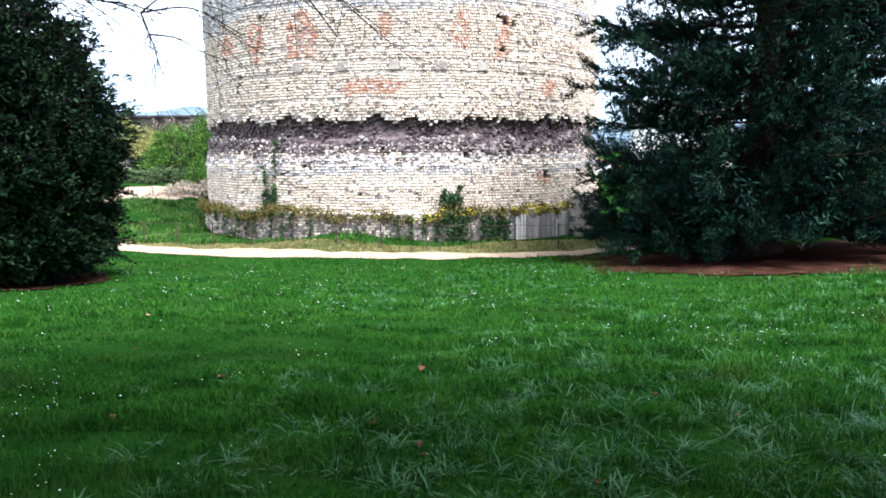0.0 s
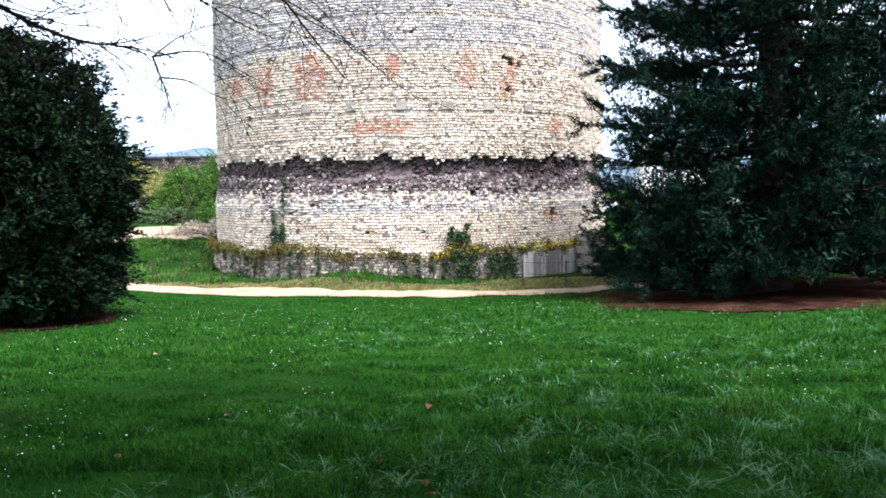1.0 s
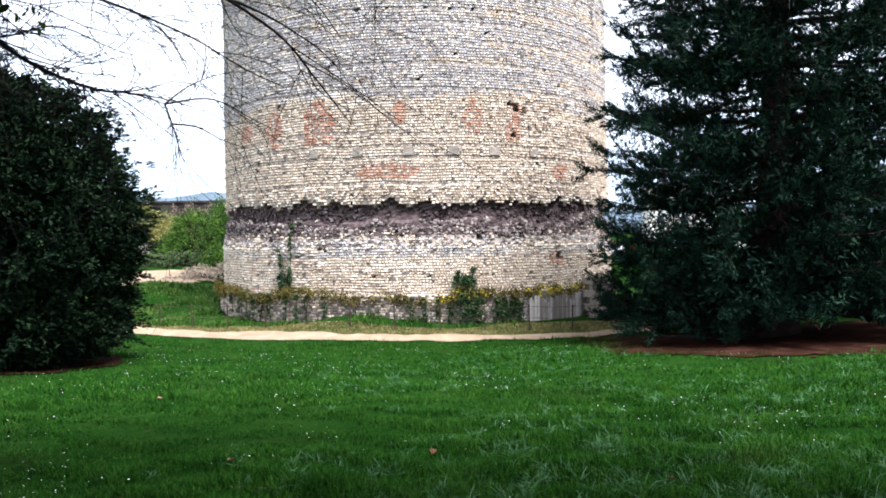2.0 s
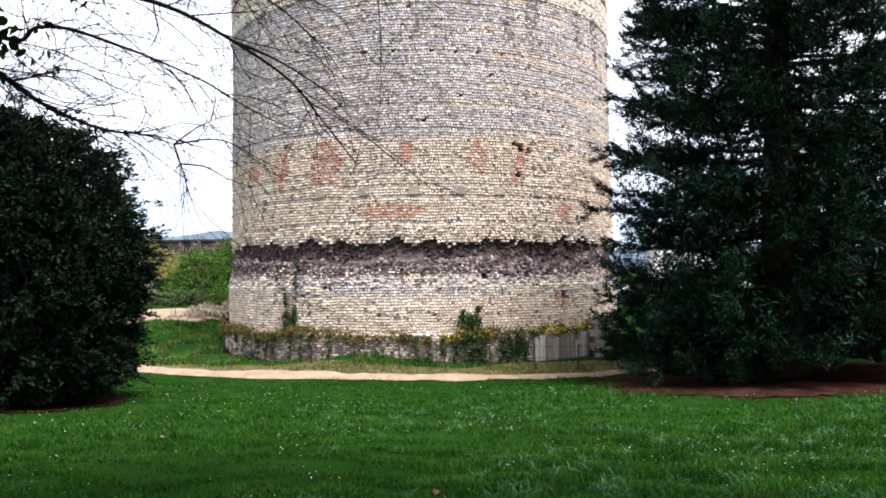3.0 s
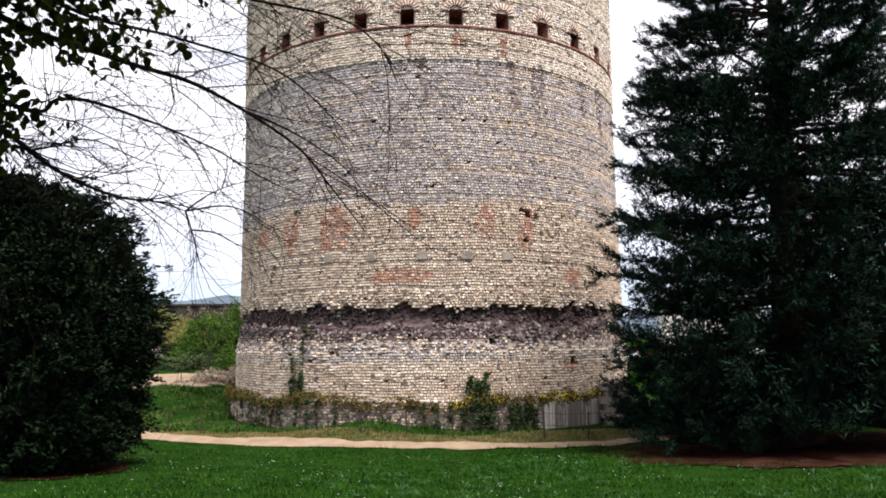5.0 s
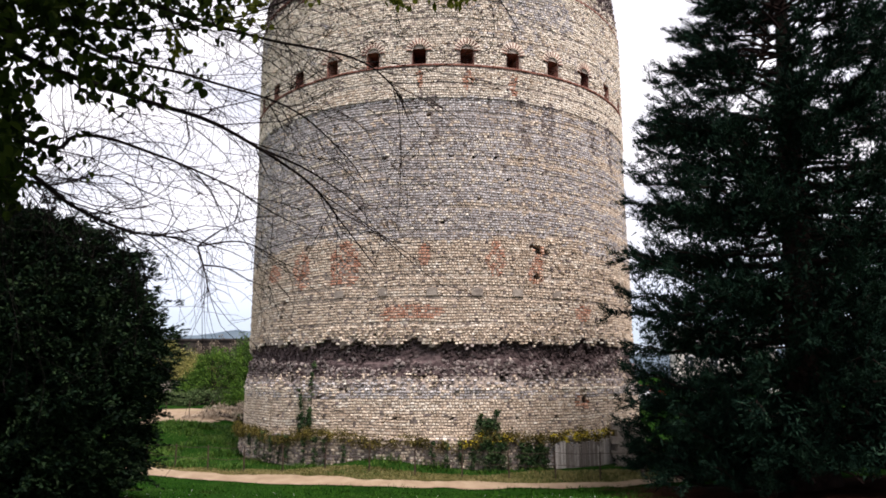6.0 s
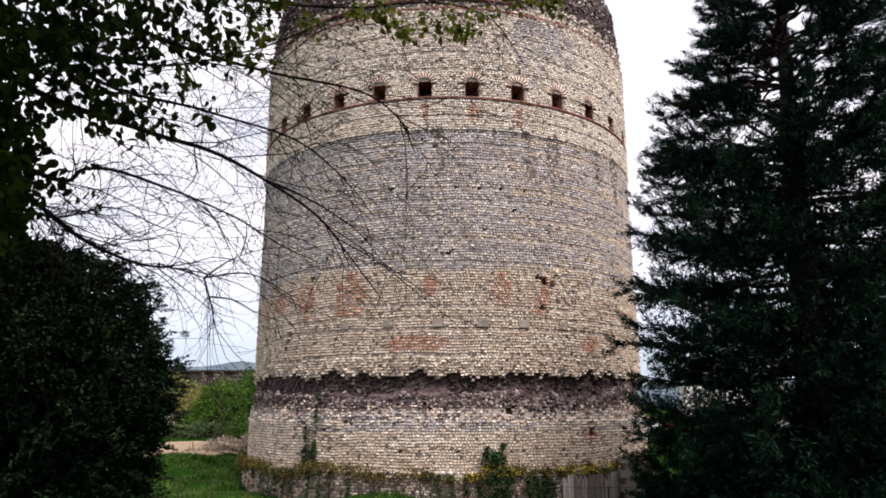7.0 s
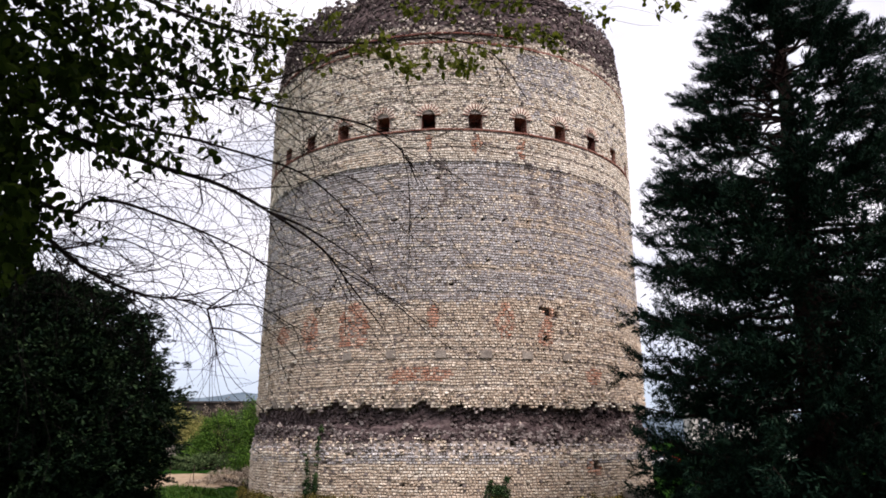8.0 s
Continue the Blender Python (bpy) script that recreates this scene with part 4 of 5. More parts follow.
def tufts(name, m, label):
    """Tufts of long arching blades that spring from one root each."""
    y = 3.1 + 20 * rng.random(m) ** 1.7
    x = rng.uniform(-1, 1, m) * (2.0 + 0.7 * y)
    k = (rng.random(m) < np.clip(1.5 * tall(x, y) - 1.05, 0.06, 0.5) * (0.35 + 0.65 * sm(3.2, 5.8, y)) * sm(-2.6, 0.6, x + 0.05 * y)) & clear(x, y)
    x, y = x[k], y[k]
    size = rng.uniform(0.6, 1.35, len(x))
    per = 13
    x, y, size = np.repeat(x, per), np.repeat(y, per), np.repeat(size, per)
    n = len(x)
    x, y = x + rng.normal(size=n) * 0.03, y + rng.normal(size=n) * 0.03
    a = rng.uniform(0, 2 * np.pi, n)
    L = 0.115 * size * rng.uniform(0.6, 1.35, n) * (0.75 + 0.35 * tall(x, y))
    up, fall = rng.uniform(0.55, 1.0, n), rng.uniform(0.35, 0.95, n)
    w = 0.0036 * (0.75 + 0.055 * np.hypot(x, y)) * rng.uniform(0.7, 1.3, n)
    z = land(x, y) - 0.004
    rows = []
    for g, taper in ((0.0, 0.8), (0.4, 1.0), (0.75, 0.7), (1.0, 0.0)):
        run = L * (g * (1 - 0.55 * up) + 0.42 * g * g)
        px, py, pz = x + np.cos(a) * run, y + np.sin(a) * run, z + L * np.maximum(up * g * 1.05 - fall * 0.62 * g * g, 0.04 * g)
        ends = (0,) if taper == 0 else (-1, 1)
        rows += [np.stack([px - np.sin(a) * w * taper * e, py + np.cos(a) * w * taper * e, pz], -1) for e in ends]
    i = 7 * np.arange(n)[:, None]
    me = np_mesh(name, np.stack(rows, 1).reshape(-1, 3), [np.concatenate([i + np.array([[0, 1, 3, 2]]), i + np.array([[2, 3, 5, 4]])]), i + np.array([[4, 5, 6]])], M_COARSE)
    tagged(new(name, me), label, "grass", kind="stuff")


tufts("coarse_grass", 7500, "longer bluish tufts of coarse grass")


def verge_at(n):
    x = rng.uniform(-19, 12, n)
    y = path_y(x) + (0.4 + 0.012 * np.abs(x - 1) + rng.random(n) * (0.85 + 1.0 * sm(1, 4, x))) * np.sqrt(1 + (0.055 * (x - 2)) ** 2)
    k = np.hypot(x - TX, y - TY) > 10.4
    return x[k], y[k]


blades("dry_verge", 42000, verge_at, lambda x, y: 0.07 + 0 * x, 0.006, M_DRYGRASS, "yellowed dry grass along the fence", simple=True)


def hollow_at(n):
    x, y = rng.uniform(-24, 13, n), rng.uniform(28, 50, n)
    r = np.hypot(x - TX, y - TY)
    k = (r > 10.3) & (y > path_y(x) + 1.15) & (x < 4) & ((x > -6) | (y < 45.8 + 0.1 * x))
    return x[k], y[k]


blades("rough_grass", 90000, hollow_at, lambda x, y: 0.14 + 0.16 * np.clip(wave(93, x, y, scale=1.3), -0.6, 1), 0.008, M_MEADOW, "rank green grass in the hollow round the tower")

daisies = Heap()
m = 5200
y = 2.4 + 22 * rng.random(m) ** 1.3
x = rng.uniform(-1, 1, m) * (1.5 + 0.66 * y)
k = clear(x, y) & (rng.random(m) < np.clip(1.6 * wave(95, x, y, scale=1.8) - 0.55 + 0.75 * sm(-0.5, -3, x) + 0.5 * sm(14, 18, y), 0.03, 1))
for px, py in zip(x[k], y[k]):
    z0 = float(land(px, py)) + random.uniform(0.04, 0.075)
    a = np.arange(6) * np.pi / 3 + random.random()
    r = random.uniform(0.004, 0.0072) * (0.85 + 0.075 * py)
    tilt = np.array([random.uniform(-0.4, 0.4), random.uniform(-0.6, 0.1)])
    ring = np.stack([px + r * np.cos(a), py + r * np.sin(a), z0 + r * (tilt[0] * np.cos(a) + tilt[1] * np.sin(a))], -1)
    daisies.add(np.concatenate([ring, [[px, py, z0 + 0.004]]]), [[q, (q + 1) % 6, 6] for q in range(6)])
ob = new("daisies", np_mesh("daisies", daisies.verts(), daisies.faces(), M_PETAL))
tagged(ob, "tiny white daisies scattered through the lawn", "flowers", kind="stuff")


def fallen_leaf(x, y, size, turn):
    outline = [(0.0, -0.5), (0.2, -0.35), (0.42, -0.1), (0.33, 0.08), (0.4, 0.25), (0.16, 0.3), (0.0, 0.55), (-0.18, 0.3), (-0.4, 0.22), (-0.3, 0.05), (-0.42, -0.12), (-0.18, -0.36)]
    v = [(p * size, q * size, 0.22 * size * abs(p) * 2 + 0.08 * size * math.sin(5 * q + turn)) for p, q in outline] + [(0, 0, 0.0)]
    me = np_mesh("fallen_leaf", v, np.array([[i, (i + 1) % 12, 12] for i in range(12)]), M_DEADLEAF)
    ob = new("fallen_leaf", me)
    ob.matrix_basis = pose(x, y, float(land(x, y)) + 0.055, random.uniform(-20, 20), random.uniform(-20, 20), turn)
    sol = ob.modifiers.new("thickness", "SOLIDIFY")
    sol.thickness = 0.002
    tagged(ob, "curled brown dead leaf lying in the grass", "leaf", "fallen leaves")


for x, y, s in ((0.01, 5.08, 0.07), (0.04, 4.82, 0.08), (-0.85, 5.12, 0.08), (-0.34, 5.63, 0.07), (-1.91, 7.15, 0.09), (0.09, 7.6, 0.09), (2.08, 6.04, 0.07), (1.47, 6.77, 0.08), (-4.32, 11.95, 0.08), (-3.36, 8.85, 0.07), (2.45, 5.27, 0.05), (1.06, 4.13, 0.05), (-2.42, 5.76, 0.06)):
    fallen_leaf(x, y, s, random.uniform(0, 360))
# ---- far side: sand, bushes, steps, wall, hills ----
sheet("sand_court", np.arange(-30, -9, 0.4), np.arange(43, 60, 0.2), M_SAND, lambda x, y: 0.035 + 0 * x,
      lambda x, y: (np.abs(y - 51.6 - 0.1 * x) < 4.0 + 0.5 * wave(73, x, y, scale=0.7)) & (x < -13.5 + 0.9 * wave(74, x, y)), "pale sandy court beyond the grass", "court")


def bush(name, x, y, size, mat, label, clumps=260, per=27, leaf=0.18, seed=1):
    z = float(land(x, y))
    ob = thing(name, (x, y, z), label, "bush")
    n = clumps
    d = unit(rng.normal(size=(n, 3)))
    d[:, 2] = np.abs(d[:, 2])
    lump = 1 + 0.2 * wave(seed, d[:, 0] * 3, d[:, 1] * 3, d[:, 2] * 3)
    c = np.array([x, y, z]) + d * (lump * rng.uniform(0.6, 1.0, n) ** 0.5)[:, None] * np.array(size)
    c[:, 2] = np.maximum(c[:, 2], z + 0.1)
    leaves, stems = Heap(), Heap()
    leaf_cloud(leaves, c, rng.uniform(0.25, 0.5, n) * min(1, size[2] / 3 + 0.3), per, leaf, leaf * 0.6, out=d * 0.5)
    for q in range(0, n, 10):
        b = np.array([x + random.uniform(-.3, .3), y + random.uniform(-.3, .3), z - 0.05])
        stems.tube([b, (b + c[q]) / 2 + d[q] * 0.2, c[q]], [0.06, 0.04, 0.012], 4)
    leaves.part("foliage", mat, ob, kind="stuff")
    stems.part("stem_tangle", M_TWIG, ob, kind="stuff")


bush("bush", -18.9, 61, (2.9, 2.6, 3.6), M_BUSH, "large fresh green bush beside the tower", 420, seed=1)
bush("bush", -20.9, 62.5, (1.6, 1.8, 2.7), M_BUSH, "rounded light green bush", 240, seed=2)
bush("bush", -17.2, 64, (2.0, 2.0, 4.5), M_BUSH, "tall light green bush", 320, seed=3)
bush("bush", -18.6, 57.0, (2.3, 1.3, 1.2), M_SCRUB, "low dull green scrub at the bank's foot", 200, seed=4)
bush("bush", -16.0, 56.8, (1.8, 1.4, 1.0), M_BUSH, "low dark scrub at the bank's foot", 180, seed=5)
bush("bush", -21.2, 57.6, (1.6, 1.1, 0.9), M_SCRUB, "low dull green scrub beside the steps", 130, seed=13)
bush("bush", -25.0, 66, (2.2, 2.2, 4.7), M_GOLD, "tall golden yellow shrub", 280, seed=6)
bush("bush", -23.2, 69, (1.7, 1.8, 3.9), M_GOLD, "thin yellowish shrub by the steps", 190, seed=7)
bush("bush", -20.6, 76, (2.3, 2.2, 5.0), M_SCRUB, "grey-green tree-like thicket behind the bushes", 300, leaf=0.2, seed=8)
bush("brush_heap", -13.9, 49.8, (3.2, 1.5, 0.85), M_HAY, "low brown heap of cut brush", 200, leaf=0.12, seed=9)
bush("bush", -24.6, 80, (4.2, 1.6, 5.2), M_BROWN, "brownish leafless thicket in front of the dark wall", 200, leaf=0.18, seed=10)
bush("bush", -29.2, 80, (2.6, 1.6, 4.6), M_SCRUB, "dull green thicket in front of the dark wall", 200, leaf=0.2, seed=12)

steps = thing("steps", (-22.6, 60.0, -0.6), "short flight of worn concrete steps up the bank", "steps")
for q in range(9):
    heap = Heap()
    heap.box(Matrix.Translation((-22.75 - 0.12 * q, 60.5 + 0.34 * q, -0.3 + 0.18 * q)), (1.5, 0.5, 0.2))
    heap.part("step", M_STEP, steps)

wall = Heap()
wall.box(Matrix.Translation((-40, 84, 3.3)), (60, 0.7, 4.8))
wall.box(Matrix.Translation((-40, 84, 5.8)), (60.3, 1.0, 0.22))
ob = new("retaining_wall", np_mesh("retaining_wall", wall.verts(), wall.faces(), M_WALL))
tagged(ob, "long dark stone wall behind the bushes", "wall", kind="structure")


def hill(name, cx, cy, length, width, height, label, seed):
    n, m = 90, 14
    s, t = np.meshgrid(np.linspace(-1, 1, n), np.linspace(-1, 1, m), indexing="ij")
    z = height * (1 - s ** 2) ** 0.7 * np.cos(t * np.pi / 2) ** 0.6 * (1 + 0.12 * wave(seed, s * 6, t)) + 1.2 * wave(seed + 1, s * 60, t * 5) * (np.abs(t) < 0.9)
    V = np.stack([cx + s * length / 2, cy + t * width / 2, z - 3], -1).reshape(-1, 3)
    i, j = np.meshgrid(np.arange(n - 1), np.arange(m - 1), indexing="ij")
    F = np.stack([i * m + j, (i + 1) * m + j, (i + 1) * m + j + 1, i * m + j + 1], -1).reshape(-1, 4)
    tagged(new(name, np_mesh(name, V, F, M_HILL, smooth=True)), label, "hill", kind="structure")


hill("backdrop_hill", -260, 760, 900, 300, 53, "far wooded hill with haze put into its colour", 101)
hill("backdrop_ridge", 420, 820, 1100, 300, 34, "far wooded ridge with haze put into its colour", 103)


def house(name, x, y, size, turn, label):
    z = float(land(x, y)) - 0.2
    w, d, h = size
    home = thing(name, (x, y, z), label, "house")
    home.rotation_euler = (0, 0, radians(turn))
    heap = Heap()
    heap.box(Matrix.Translation((0, 0, h / 2)), (w, d, h))
    heap.add([(-w / 2, -d / 2, h), (w / 2, -d / 2, h), (w / 2, d / 2, h), (-w / 2, d / 2, h), (-w / 2, 0, h + d * 0.32), (w / 2, 0, h + d * 0.32)], [[0, 3, 4], [1, 5, 2]])
    part_np("wall", heap.verts(), heap.faces(), M_RENDER, home)
    heap = Heap()
    for sgn in (-1, 1):
        heap.box(Matrix.Translation((0, sgn * d * 0.26, h + d * 0.165)) @ Matrix.Rotation(-sgn * math.atan(0.64), 4, "X"), (w + 0.6, d * 0.64, 0.16))
    part_np("roof", heap.verts(), heap.faces(), M_ROOF, home)
    for col in range(int(w // 3)):
        for row in range(int(h // 2.8)):
            cx, cz = -w / 2 + 1.5 + 3 * col, 1.5 + 2.8 * row
            win = under(new("window"), home)
            win.location = (cx, -d / 2, cz)
            pane, fr = Heap(), Heap()
            pane.box(Matrix.Translation((0, -0.01, 0)), (0.9, 0.06, 1.3))
            for bx, bz, bw, bh in ((-0.5, 0, 0.1, 1.5), (0.5, 0, 0.1, 1.5), (0, 0.7, 0.9, 0.1), (0, -0.7, 0.9, 0.1), (0, 0, 0.06, 1.3)):
                fr.box(Matrix.Translation((bx, -0.04, bz)), (bw, 0.1, bh))
            part_np("pane", pane.verts(), pane.faces(), M_GLASS, win)
            part_np("frame", fr.verts(), fr.faces(), M_PAINT, win)


house("house", 37, 96, (12, 9, 6.0), -12, "pale rendered house with a grey roof")


def car(x, y, turn, paint, label):
    z = float(land(x, y))
    c = thing("car", (x, y, z), label, "car", "parked cars")
    c.rotation_euler = (0, 0, radians(turn))
    prof = [(-2.1, 0.3), (-2.15, 0.75), (-2.0, 0.98), (-1.5, 1.0), (-0.9, 1.42), (0.5, 1.46), (1.2, 1.02), (1.95, 0.86), (2.12, 0.6), (2.1, 0.3)]
    n = len(prof)
    v, f = [], []
    for side, inset in ((-0.85, 0.0), (0.85, 0.0)):
        v += [(px, side * (0.8 if pz > 1.1 else 1.0), pz) for px, pz in prof]
    f4 = [[i, (i + 1) % n, n + (i + 1) % n, n + i] for i in range(n)]
    part_np("body", v, [np.array(f4), np.array([list(range(n))[::-1]]), np.array([list(range(n, 2 * n))])], paint, c)
    for side in (-1, 1):
        g = Heap()
        g.add([(-1.25, side * 0.84, 1.04), (0.95, side * 0.84, 1.04), (0.45, side * 0.72, 1.38), (-0.85, side * 0.72, 1.36)], [[0, 1, 2, 3]])
        part_np("side_window", g.verts(), g.faces(), M_GLASS, c)
        for wx in (-1.35, 1.35):
            wheel = under(new("wheel"), c)
            wheel.location = (wx, side * 0.78, 0.31)
            ty, rim_h = Heap(), Heap()
            ty.tube([(0, -0.1, 0), (0, -0.1, 0), (0, 0.1, 0), (0, 0.1, 0)], [0.2, 0.31, 0.31, 0.2], 18)
            rim_h.tube([(0, -0.105, 0), (0, -0.105, 0), (0, 0.105, 0), (0, 0.105, 0)], [0.01, 0.2, 0.2, 0.01], 14)
            part_np("tyre", ty.verts(), ty.faces(), M_TYRE, wheel)
            part_np("rim", rim_h.verts(), rim_h.faces(), M_PAINT, wheel)


car(19.2, 71, 8, M_PAINT, "white parked car beyond the tower")
car(20.6, 75, 5, M_REDPAINT, "red parked car beyond the tower")

# ---- the overhanging tree: its trunk stands beside the viewer ----
over = thing("lime_tree", (-7.5, 1.5, float(land(-7.5, 1.5))), "deciduous tree with bare twigs and opening leaves overhead", "tree")
OB = np.array([-7.5, 1.5, float(land(-7.5, 1.5))])
t = np.linspace(0, 1, 12)
heap = Heap()
heap.tube(OB + np.stack([0.3 * t, 0.5 * t, 9.5 * t - 0.15], -1), 0.3 * (1 - t) + 0.14 * np.exp(-t * 14) + 0.04, 12)
heap.part("trunk", M_BARK, over, smooth=True)


def bent(pts, n):
    """A smooth line through a few places (Catmull-Rom)."""
    p = np.array([2 * np.array(pts[0]) - pts[1], *pts, 2 * np.array(pts[-1]) - pts[-2]], float)
    u = np.linspace(0, len(pts) - 1 - 1e-6, n)
    k = u.astype(int)
    u = (u - k)[:, None]
    a, b, c, d = p[k], p[k + 1], p[k + 2], p[k + 3]
    return 0.5 * (2 * b + (c - a) * u + (2 * a - 5 * b + 4 * c - d) * u ** 2 + (3 * b - a - 3 * c + d) * u ** 3)


def seen_at(az, el, d):
    a, e = radians(az), radians(el)
    return np.array([d * math.sin(a), d * math.cos(a), EYE + d * math.tan(e)])


twigs = Heap()


def grow(start, way, length, r, level, hang=0.25):
    n = 6
    pts = [np.array(start)]
    way = unit(np.array(way, float))
    curl = rng.normal(size=3) * 0.1
    for q in range(n):
        way = unit(way + rng.normal(size=3) * 0.16 + curl + np.array([0, 0, -hang * 0.14]))
        pts.append(pts[-1] + way * length / n)
    twigs.tube(pts, np.linspace(r, max(0.0016, r * 0.4), n + 1), 4 if level else 3)
    if level > 0:
        for q in range(rng.integers(3, 5)):
            k = rng.integers(1, n)
            side = unit(np.cross(way, rng.normal(size=3)))
            grow(pts[k], unit(pts[k] - pts[k - 1]) * 0.8 + side * rng.uniform(0.4, 1.0), length * rng.uniform(0.35, 0.7), r * 0.6, level - 1, hang)


# main boughs, as bearing, height angle and distance from the viewer
BOUGHS = [
    (0.026, [(-46, 26, 5.4), (-36, 18.0, 5.8), (-30.9, 14.2, 6.1), (-27.7, 12.0, 6.3), (-24.0, 10.6, 6.6), (-21.3, 10.4, 6.8), (-19.1, 9.8, 7.0)], 7, 0.5),
    (0.011, [(-19.1, 9.8, 7.0), (-16.5, 10.3, 7.2), (-14.8, 10.0, 7.3), (-12.6, 8.8, 7.5), (-10.0, 7.7, 7.8)], 2, 0.4),
    (0.010, [(-19.1, 9.8, 7.0), (-18.5, 8.0, 7.0), (-18.0, 6.1, 7.0), (-17.2, 4.0, 7.1)], 3, 0.9),
    (0.010, [(-18.7, 8.4, 7.0), (-16.8, 8.2, 7.1), (-14.8, 7.2, 7.2), (-12.0, 6.4, 7.4)], 2, 0.9),
    (0.009, [(-19.1, 9.8, 7.0), (-17.3, 11.2, 7.2), (-14.8, 12.2, 7.5), (-11.4, 12.5, 7.9)], 2, 0.3),
    (0.028, [(-48, 30, 5.0), (-34, 22.6, 5.6), (-24.5, 20.4, 6.1), (-19.1, 19.4, 6.5), (-14.9, 17.6, 6.8), (-10.6, 15.0, 7.2), (-8.0, 12.0, 7.4), (-5.3, 8.6, 7.6)], 4, 0.5),
    (0.014, [(-14.9, 17.6, 6.8), (-12.0, 16.6, 7.1), (-9.6, 15.4, 7.4), (-7.0, 13.6, 7.7), (-4.6, 10.6, 7.8)], 1, 0.6),
    (0.022, [(-46, 24, 5.2), (-34, 17.6, 5.7), (-29.5, 16.0, 6.0), (-28.2, 17.0, 6.1), (-26.0, 17.2, 6.3), (-22.5, 16.4, 6.6), (-20.4, 15.8, 6.8), (-16.7, 14.4, 7.0), (-13.4, 12.6, 7.3), (-10.5, 11.4, 7.6)], 7, 0.5),
    (0.024, [(-50, 36, 4.6), (-33, 29.4, 5.4), (-23.4, 27.0, 6.0), (-15.2, 25.8, 6.6), (-7.5, 24.9, 7.2), (-4.2, 23.0, 7.5), (-2.6, 20.2, 7.7)], 8, 0.5),
    (0.020, [(-50, 33, 4.8), (-34.8, 23.6, 5.4), (-29.4, 25.0, 5.7), (-23.2, 25.2, 6.1), (-15.8, 27.5, 6.7), (-10.0, 30.0, 7.1), (-4.0, 31.6, 7.4)], 8, 0.4),
    (0.022, [(-52, 42, 4.4), (-34, 34, 5.2), (-20, 31, 6.0), (-9, 31.0, 6.8), (-1, 31.6, 7.4), (4.0, 30.3, 7.8), (7.0, 26.6, 8.0)], 8, 0.5),
    (0.018, [(-50, 33, 4.8), (-30, 24.0, 5.7), (-20, 22.4, 6.3), (-12.5, 20.8, 6.9), (-8, 17.5, 7.3), (-6, 15.0, 7.5)], 8, 0.5),
    (0.016, [(-48, 27, 4.8), (-34, 15.5, 5.6), (-30, 13.4, 6.0), (-26, 14.5, 6.3), (-22.5, 13.4, 6.6)], 7, 0.6),
    (0.020, [(-50, 46, 4.4), (-30, 38, 5.4), (-14, 35, 6.4), (0, 34.5, 7.2), (9, 33.6, 7.6), (13, 32.4, 7.8)], 6, 0.4),
]
for r, places, shoots, hang in BOUGHS:
    line = bent([seen_at(*p) for p in places], 40)
    boughs = Heap()
    boughs.tube(line, np.linspace(r, r * 0.2, 40), 6)
    for q in range(int(shoots * (3.6 if r > 0.0145 else 2.0))):
        k = int(rng.integers(6, 34))
        d = unit(line[k] - line[k - 1])
        side = unit(np.cross(d, rng.normal(size=3)))
        grow(line[k], d * 0.8 + side * rng.uniform(0.3, 0.7) + np.array([0, 0, -0.1]), rng.uniform(0.6, 1.9), max(0.0036, r * 0.24), 2 if q % 2 and r > 0.0145 else 1, hang * 0.25)
    trunk_at = OB + np.array([0.2, 0.3, 0.0])
    if places[0][0] < -40:
        p = seen_at(*places[0])
        foot = np.array([trunk_at[0], trunk_at[1], min(9.0, max(2.5, p[2] + 0.4))])
        boughs.tube(bent([foot, (foot + p) / 2 + np.array([0, 0, 0.15]), p], 8), np.linspace(r * 2.2, r, 8), 6)
    boughs.part("bough", M_TWIG, over, smooth=True)
twigs.part("twig_tangle", M_TWIG, over, "fine bare twigs", kind="stuff")
leaves, lit = Heap(), Heap()


def leafy(az, el, d, spread, count, per=5):
    c = np.array([seen_at(az + rng.normal() * spread[0], el + rng.normal() * spread[1], d + rng.normal() * 0.5) for _ in range(count)])
    leaf_cloud(leaves, c, np.full(count, 0.12), per, 0.07, 0.063, droop=0.9, spread=0.8, broad=True)


def sprig(az, el, d, count, size=0.12):
    """A hanging twig end with a handful of leaves in the lit colour."""
    tip = seen_at(az, el, d)
    root = tip + np.array([rng.uniform(-0.6, -0.3), rng.uniform(-0.2, 0.3), rng.uniform(0.06, 0.22)])
    stalk = bent([root, (root + tip) / 2 + np.array([0.05, 0, 0.08]), tip], 7)
    stems.tube(stalk, np.linspace(0.006, 0.002, 7), 4)
    leaf_cloud(lit, stalk[3:], np.full(4, size), max(3, count * 5 // 8), 0.068, 0.06, droop=0.9, spread=0.8, broad=True)


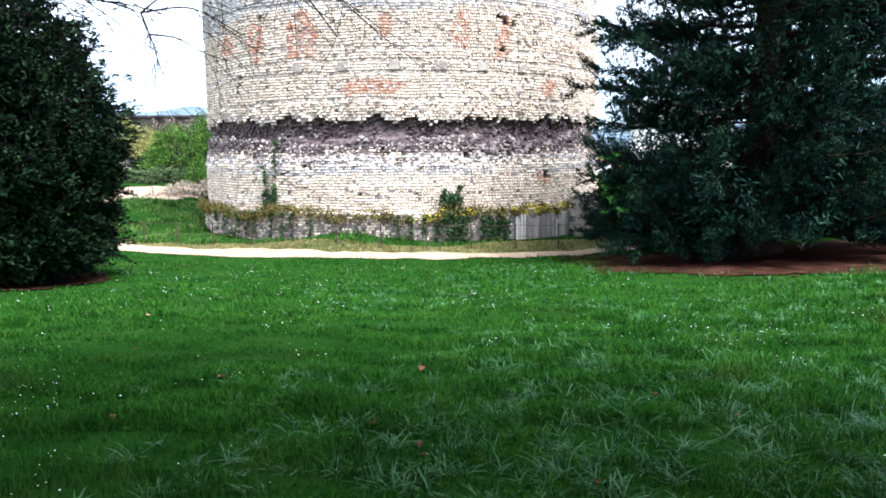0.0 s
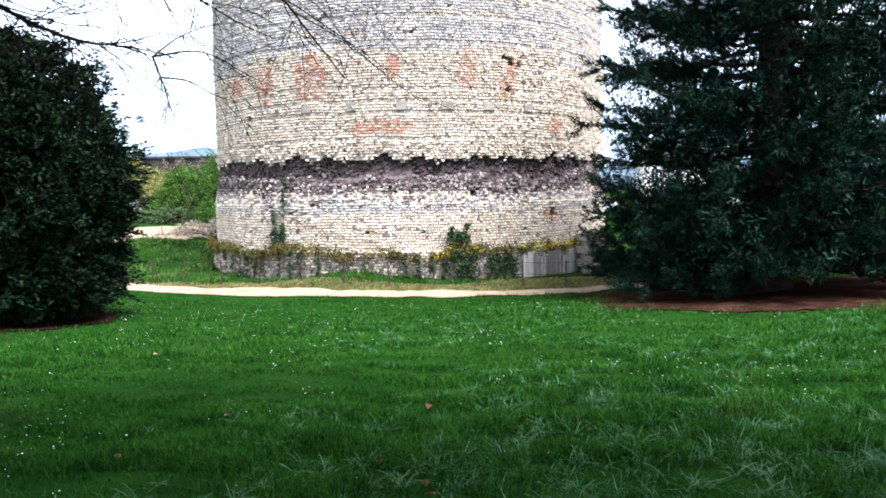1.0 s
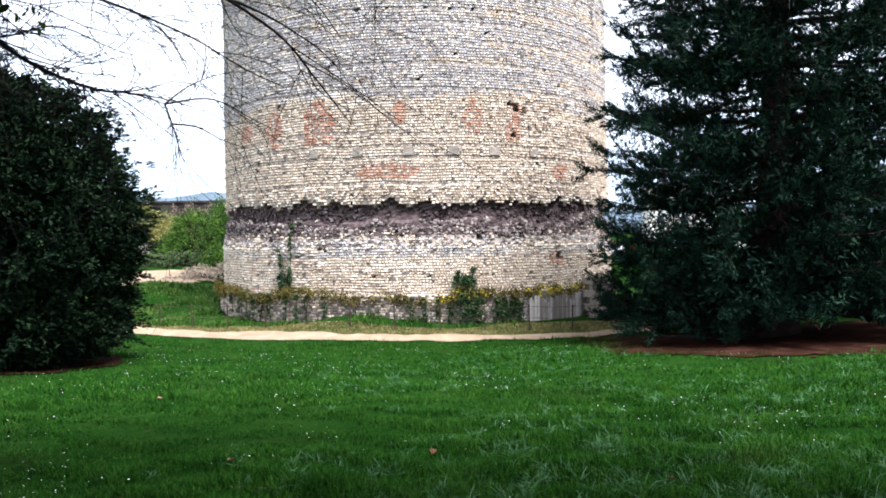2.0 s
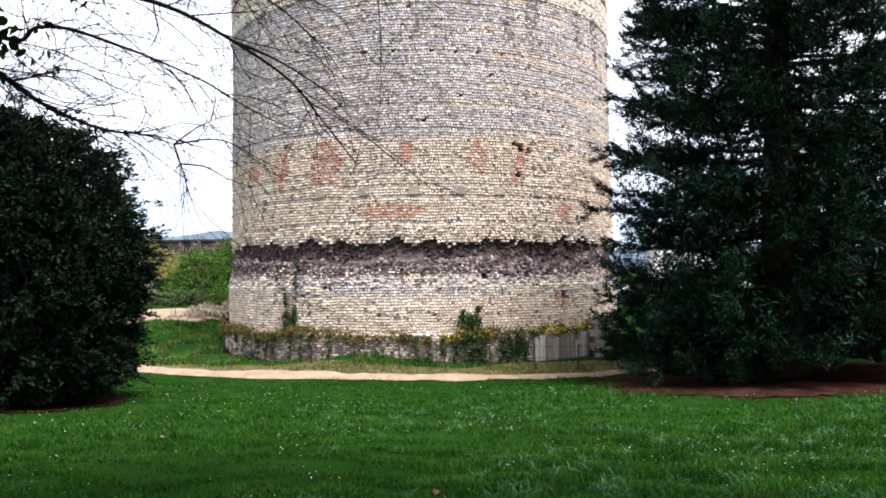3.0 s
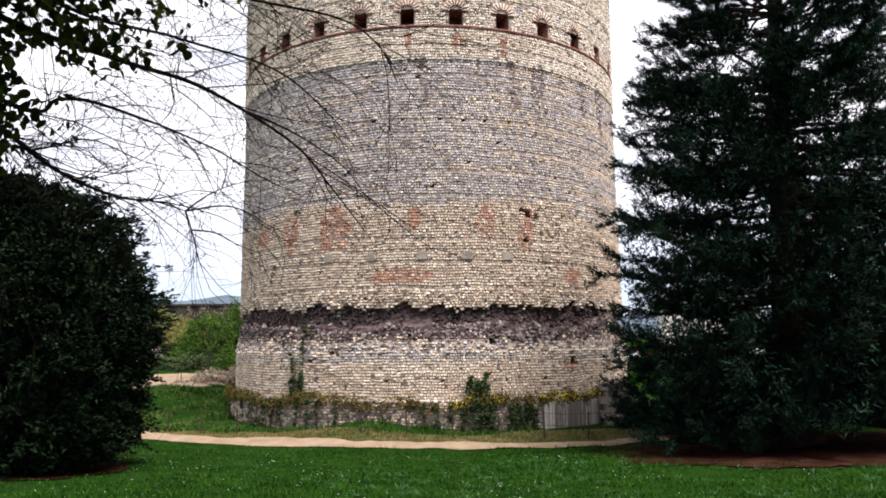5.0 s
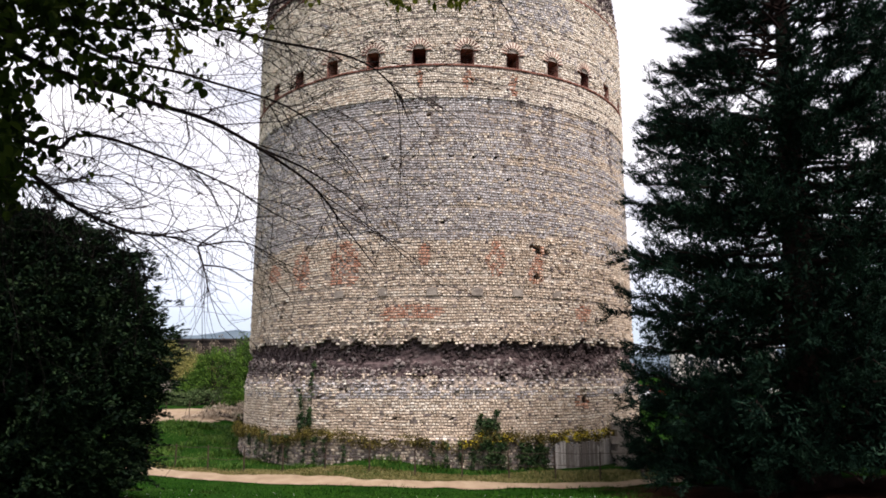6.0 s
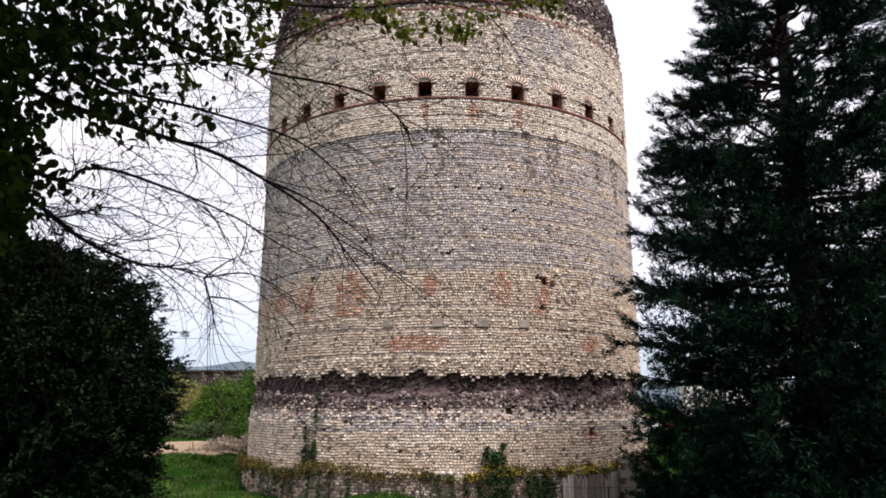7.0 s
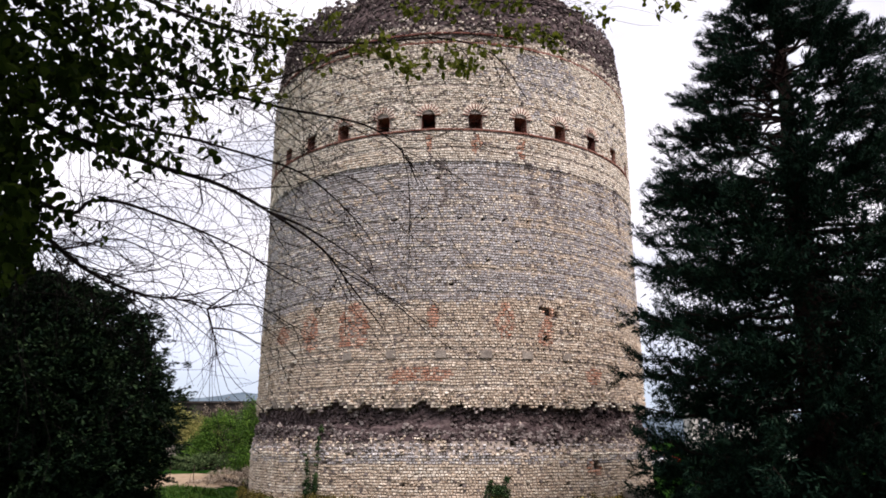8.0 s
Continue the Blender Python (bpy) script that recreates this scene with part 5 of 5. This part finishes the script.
stems = Heap()
leafy(-36, 28, 5.4, (4.2, 4.6), 450, 6)
leafy(-28.0, 27.0, 5.6, (3.2, 3.0), 140, 6)
leafy(-24, 30, 5.8, (2.8, 2.2), 50)
leafy(-34, 19, 5.6, (2.0, 2.8), 150, 6)
leafy(-33.5, 13.8, 5.7, (1.4, 1.8), 90, 6)
leafy(-25.0, 21.2, 5.8, (2.4, 1.0), 34)
leafy(-20.5, 27.0, 6.0, (2.0, 2.0), 22)
leafy(-16.5, 30.5, 6.2, (1.4, 1.2), 12)
for az, el, d, count in ((-4.7, 30.2, 6.7, 16), (-6.0, 30.4, 6.7, 12), (-2.9, 29.2, 6.7, 16), (-0.2, 29.6, 6.7, 12), (2.3, 29.3, 6.8, 16), (1.2, 29.8, 6.8, 10),
                         (6.7, 31.4, 6.9, 18), (9.9, 30.9, 7.0, 18), (8.6, 31.3, 7.0, 10), (-7.7, 30.5, 6.6, 12), (-11.1, 29.2, 6.5, 12), (4.4, 30.5, 6.9, 10),
                         (0.3, 33.5, 6.9, 18), (3.5, 33.6, 6.9, 16), (6.5, 33.6, 7.0, 18), (-3.0, 33.4, 6.8, 14), (13.9, 32.2, 7.1, 12), (18.9, 32.3, 7.2, 8), (20.7, 32.0, 7.2, 8),
                         (-15.4, 28.2, 6.3, 16), (-14.6, 30.8, 6.3, 16), (-13.0, 31.6, 6.4, 14), (-17.6, 27.0, 6.2, 14), (-16.2, 31.5, 6.2, 16), (-15.0, 26.5, 6.4, 10),
                         (-21.4, 24.4, 6.0, 14), (-19.4, 31.0, 6.1, 16), (-10.0, 32.4, 6.5, 12)):
    sprig(az, el, d, count)
stems.part("twig_tangle", M_TWIG, over, "thin leaf-bearing twig ends", kind="stuff")
# rest of its crown, unseen above and behind the viewer, added to shade the lawn
c = np.stack([rng.normal(-5.0, 4.5, 1700), rng.normal(-3.0, 4.2, 1700), rng.uniform(5.0, 11.0, 1700)], -1)
c = c[(c[:, 2] - EYE > 1.05 * np.maximum(c[:, 1], 0) + 2.5) & (np.hypot(c[:, 0], c[:, 1]) > 1.0)]
c2 = np.stack([rng.normal(0.0, 5.0, 1900), rng.normal(1.0, 3.5, 1900), rng.uniform(6.0, 13.0, 1900)], -1)
c2 = c2[(c2[:, 2] - EYE > 0.98 * np.maximum(c2[:, 1], 0) + 3.2)]
c = np.concatenate([c, c2])
leaf_cloud(leaves, c, np.full(len(c), 0.55), 13, 0.21, 0.17, droop=0.3)
leaves.part("foliage", M_LIME, over, "dense green leaves, coloured dark for their shade", kind="stuff")
lit.part("foliage", M_LIME_LIT, over, "sparse yellow-green leaves, coloured brighter as the lit ones", kind="stuff")


def shade_tree(x, y, height, spread, label):
    """A tall leafy tree added out of view for its shade: trunk, limbs and a crown of loose leaves."""
    z = float(land(x, y))
    tree = thing("added_shade_tree", (x, y, z), label, "tree", "park trees")
    base = np.array([x, y, z])
    t = np.linspace(0, 1, 9)
    trunk = Heap()
    trunk.tube(base + np.stack([0.2 * np.sin(2 * t), 0 * t, height * 0.8 * t - 0.15], -1), 0.34 * (1 - t) + 0.15 * np.exp(-t * 12) + 0.04, 11)
    trunk.part("trunk", M_BARK, tree, smooth=True)
    n = 620
    d = unit(rng.normal(size=(n, 3)))
    c = base + [0, 0, height * 0.66] + d * (rng.uniform(0.25, 1.0, n) ** 0.5 * (1 + 0.15 * wave(int(x * 7) + 90, d[:, 0] * 3, d[:, 1] * 3, d[:, 2] * 3)))[:, None] * np.array([spread, spread, height * 0.33])
    for q in range(0, n, 40):
        p0 = base + [0, 0, height * random.uniform(0.3, 0.6)]
        limb = Heap()
        limb.tube([p0, (p0 + c[q]) / 2 + [0, 0, 0.3], c[q]], [0.1, 0.06, 0.02], 5)
        limb.part("limb", M_BARK, tree)
    crown = Heap()
    leaf_cloud(crown, c, np.full(n, 0.75), 18, 0.38, 0.3, droop=0.3)
    crown.part("foliage", M_LIME, tree, kind="stuff")


# unseen trees, added behind the viewer to block light from the near lawn
shade_tree(4.8, -3.2, 13.0, 5.5, "unseen leafy tree added to shade the near lawn")
shade_tree(-1.5, -8.0, 14.0, 5.5, "unseen leafy tree added behind the viewer for shade")
shade_tree(10.5, -5.0, 14.0, 5.5, "unseen leafy tree added at the right for shade")

# ---- the facing blocks nearest the viewer, one by one ----
for q in np.nonzero(near)[0]:
    ob = under(new("stone", np_mesh("stone", P[q], Q, STONES[zone[q]])), tower)

court_fence = thing("fence", (-17, 50.5, -1.3), "row of thin iron posts round the sandy court", "fence")
for q in range(6):
    x, y = -20.5 + 1.5 * q, 50.2 + 0.3 * q
    heap = Heap()
    heap.tube([(x, y, float(land(x, y)) - 0.1), (x, y, float(land(x, y)) + 1.0), (x, y, float(land(x, y)) + 1.02)], [0.03, 0.028, 0.005], 5)
    heap.part("post", M_IRON, court_fence)
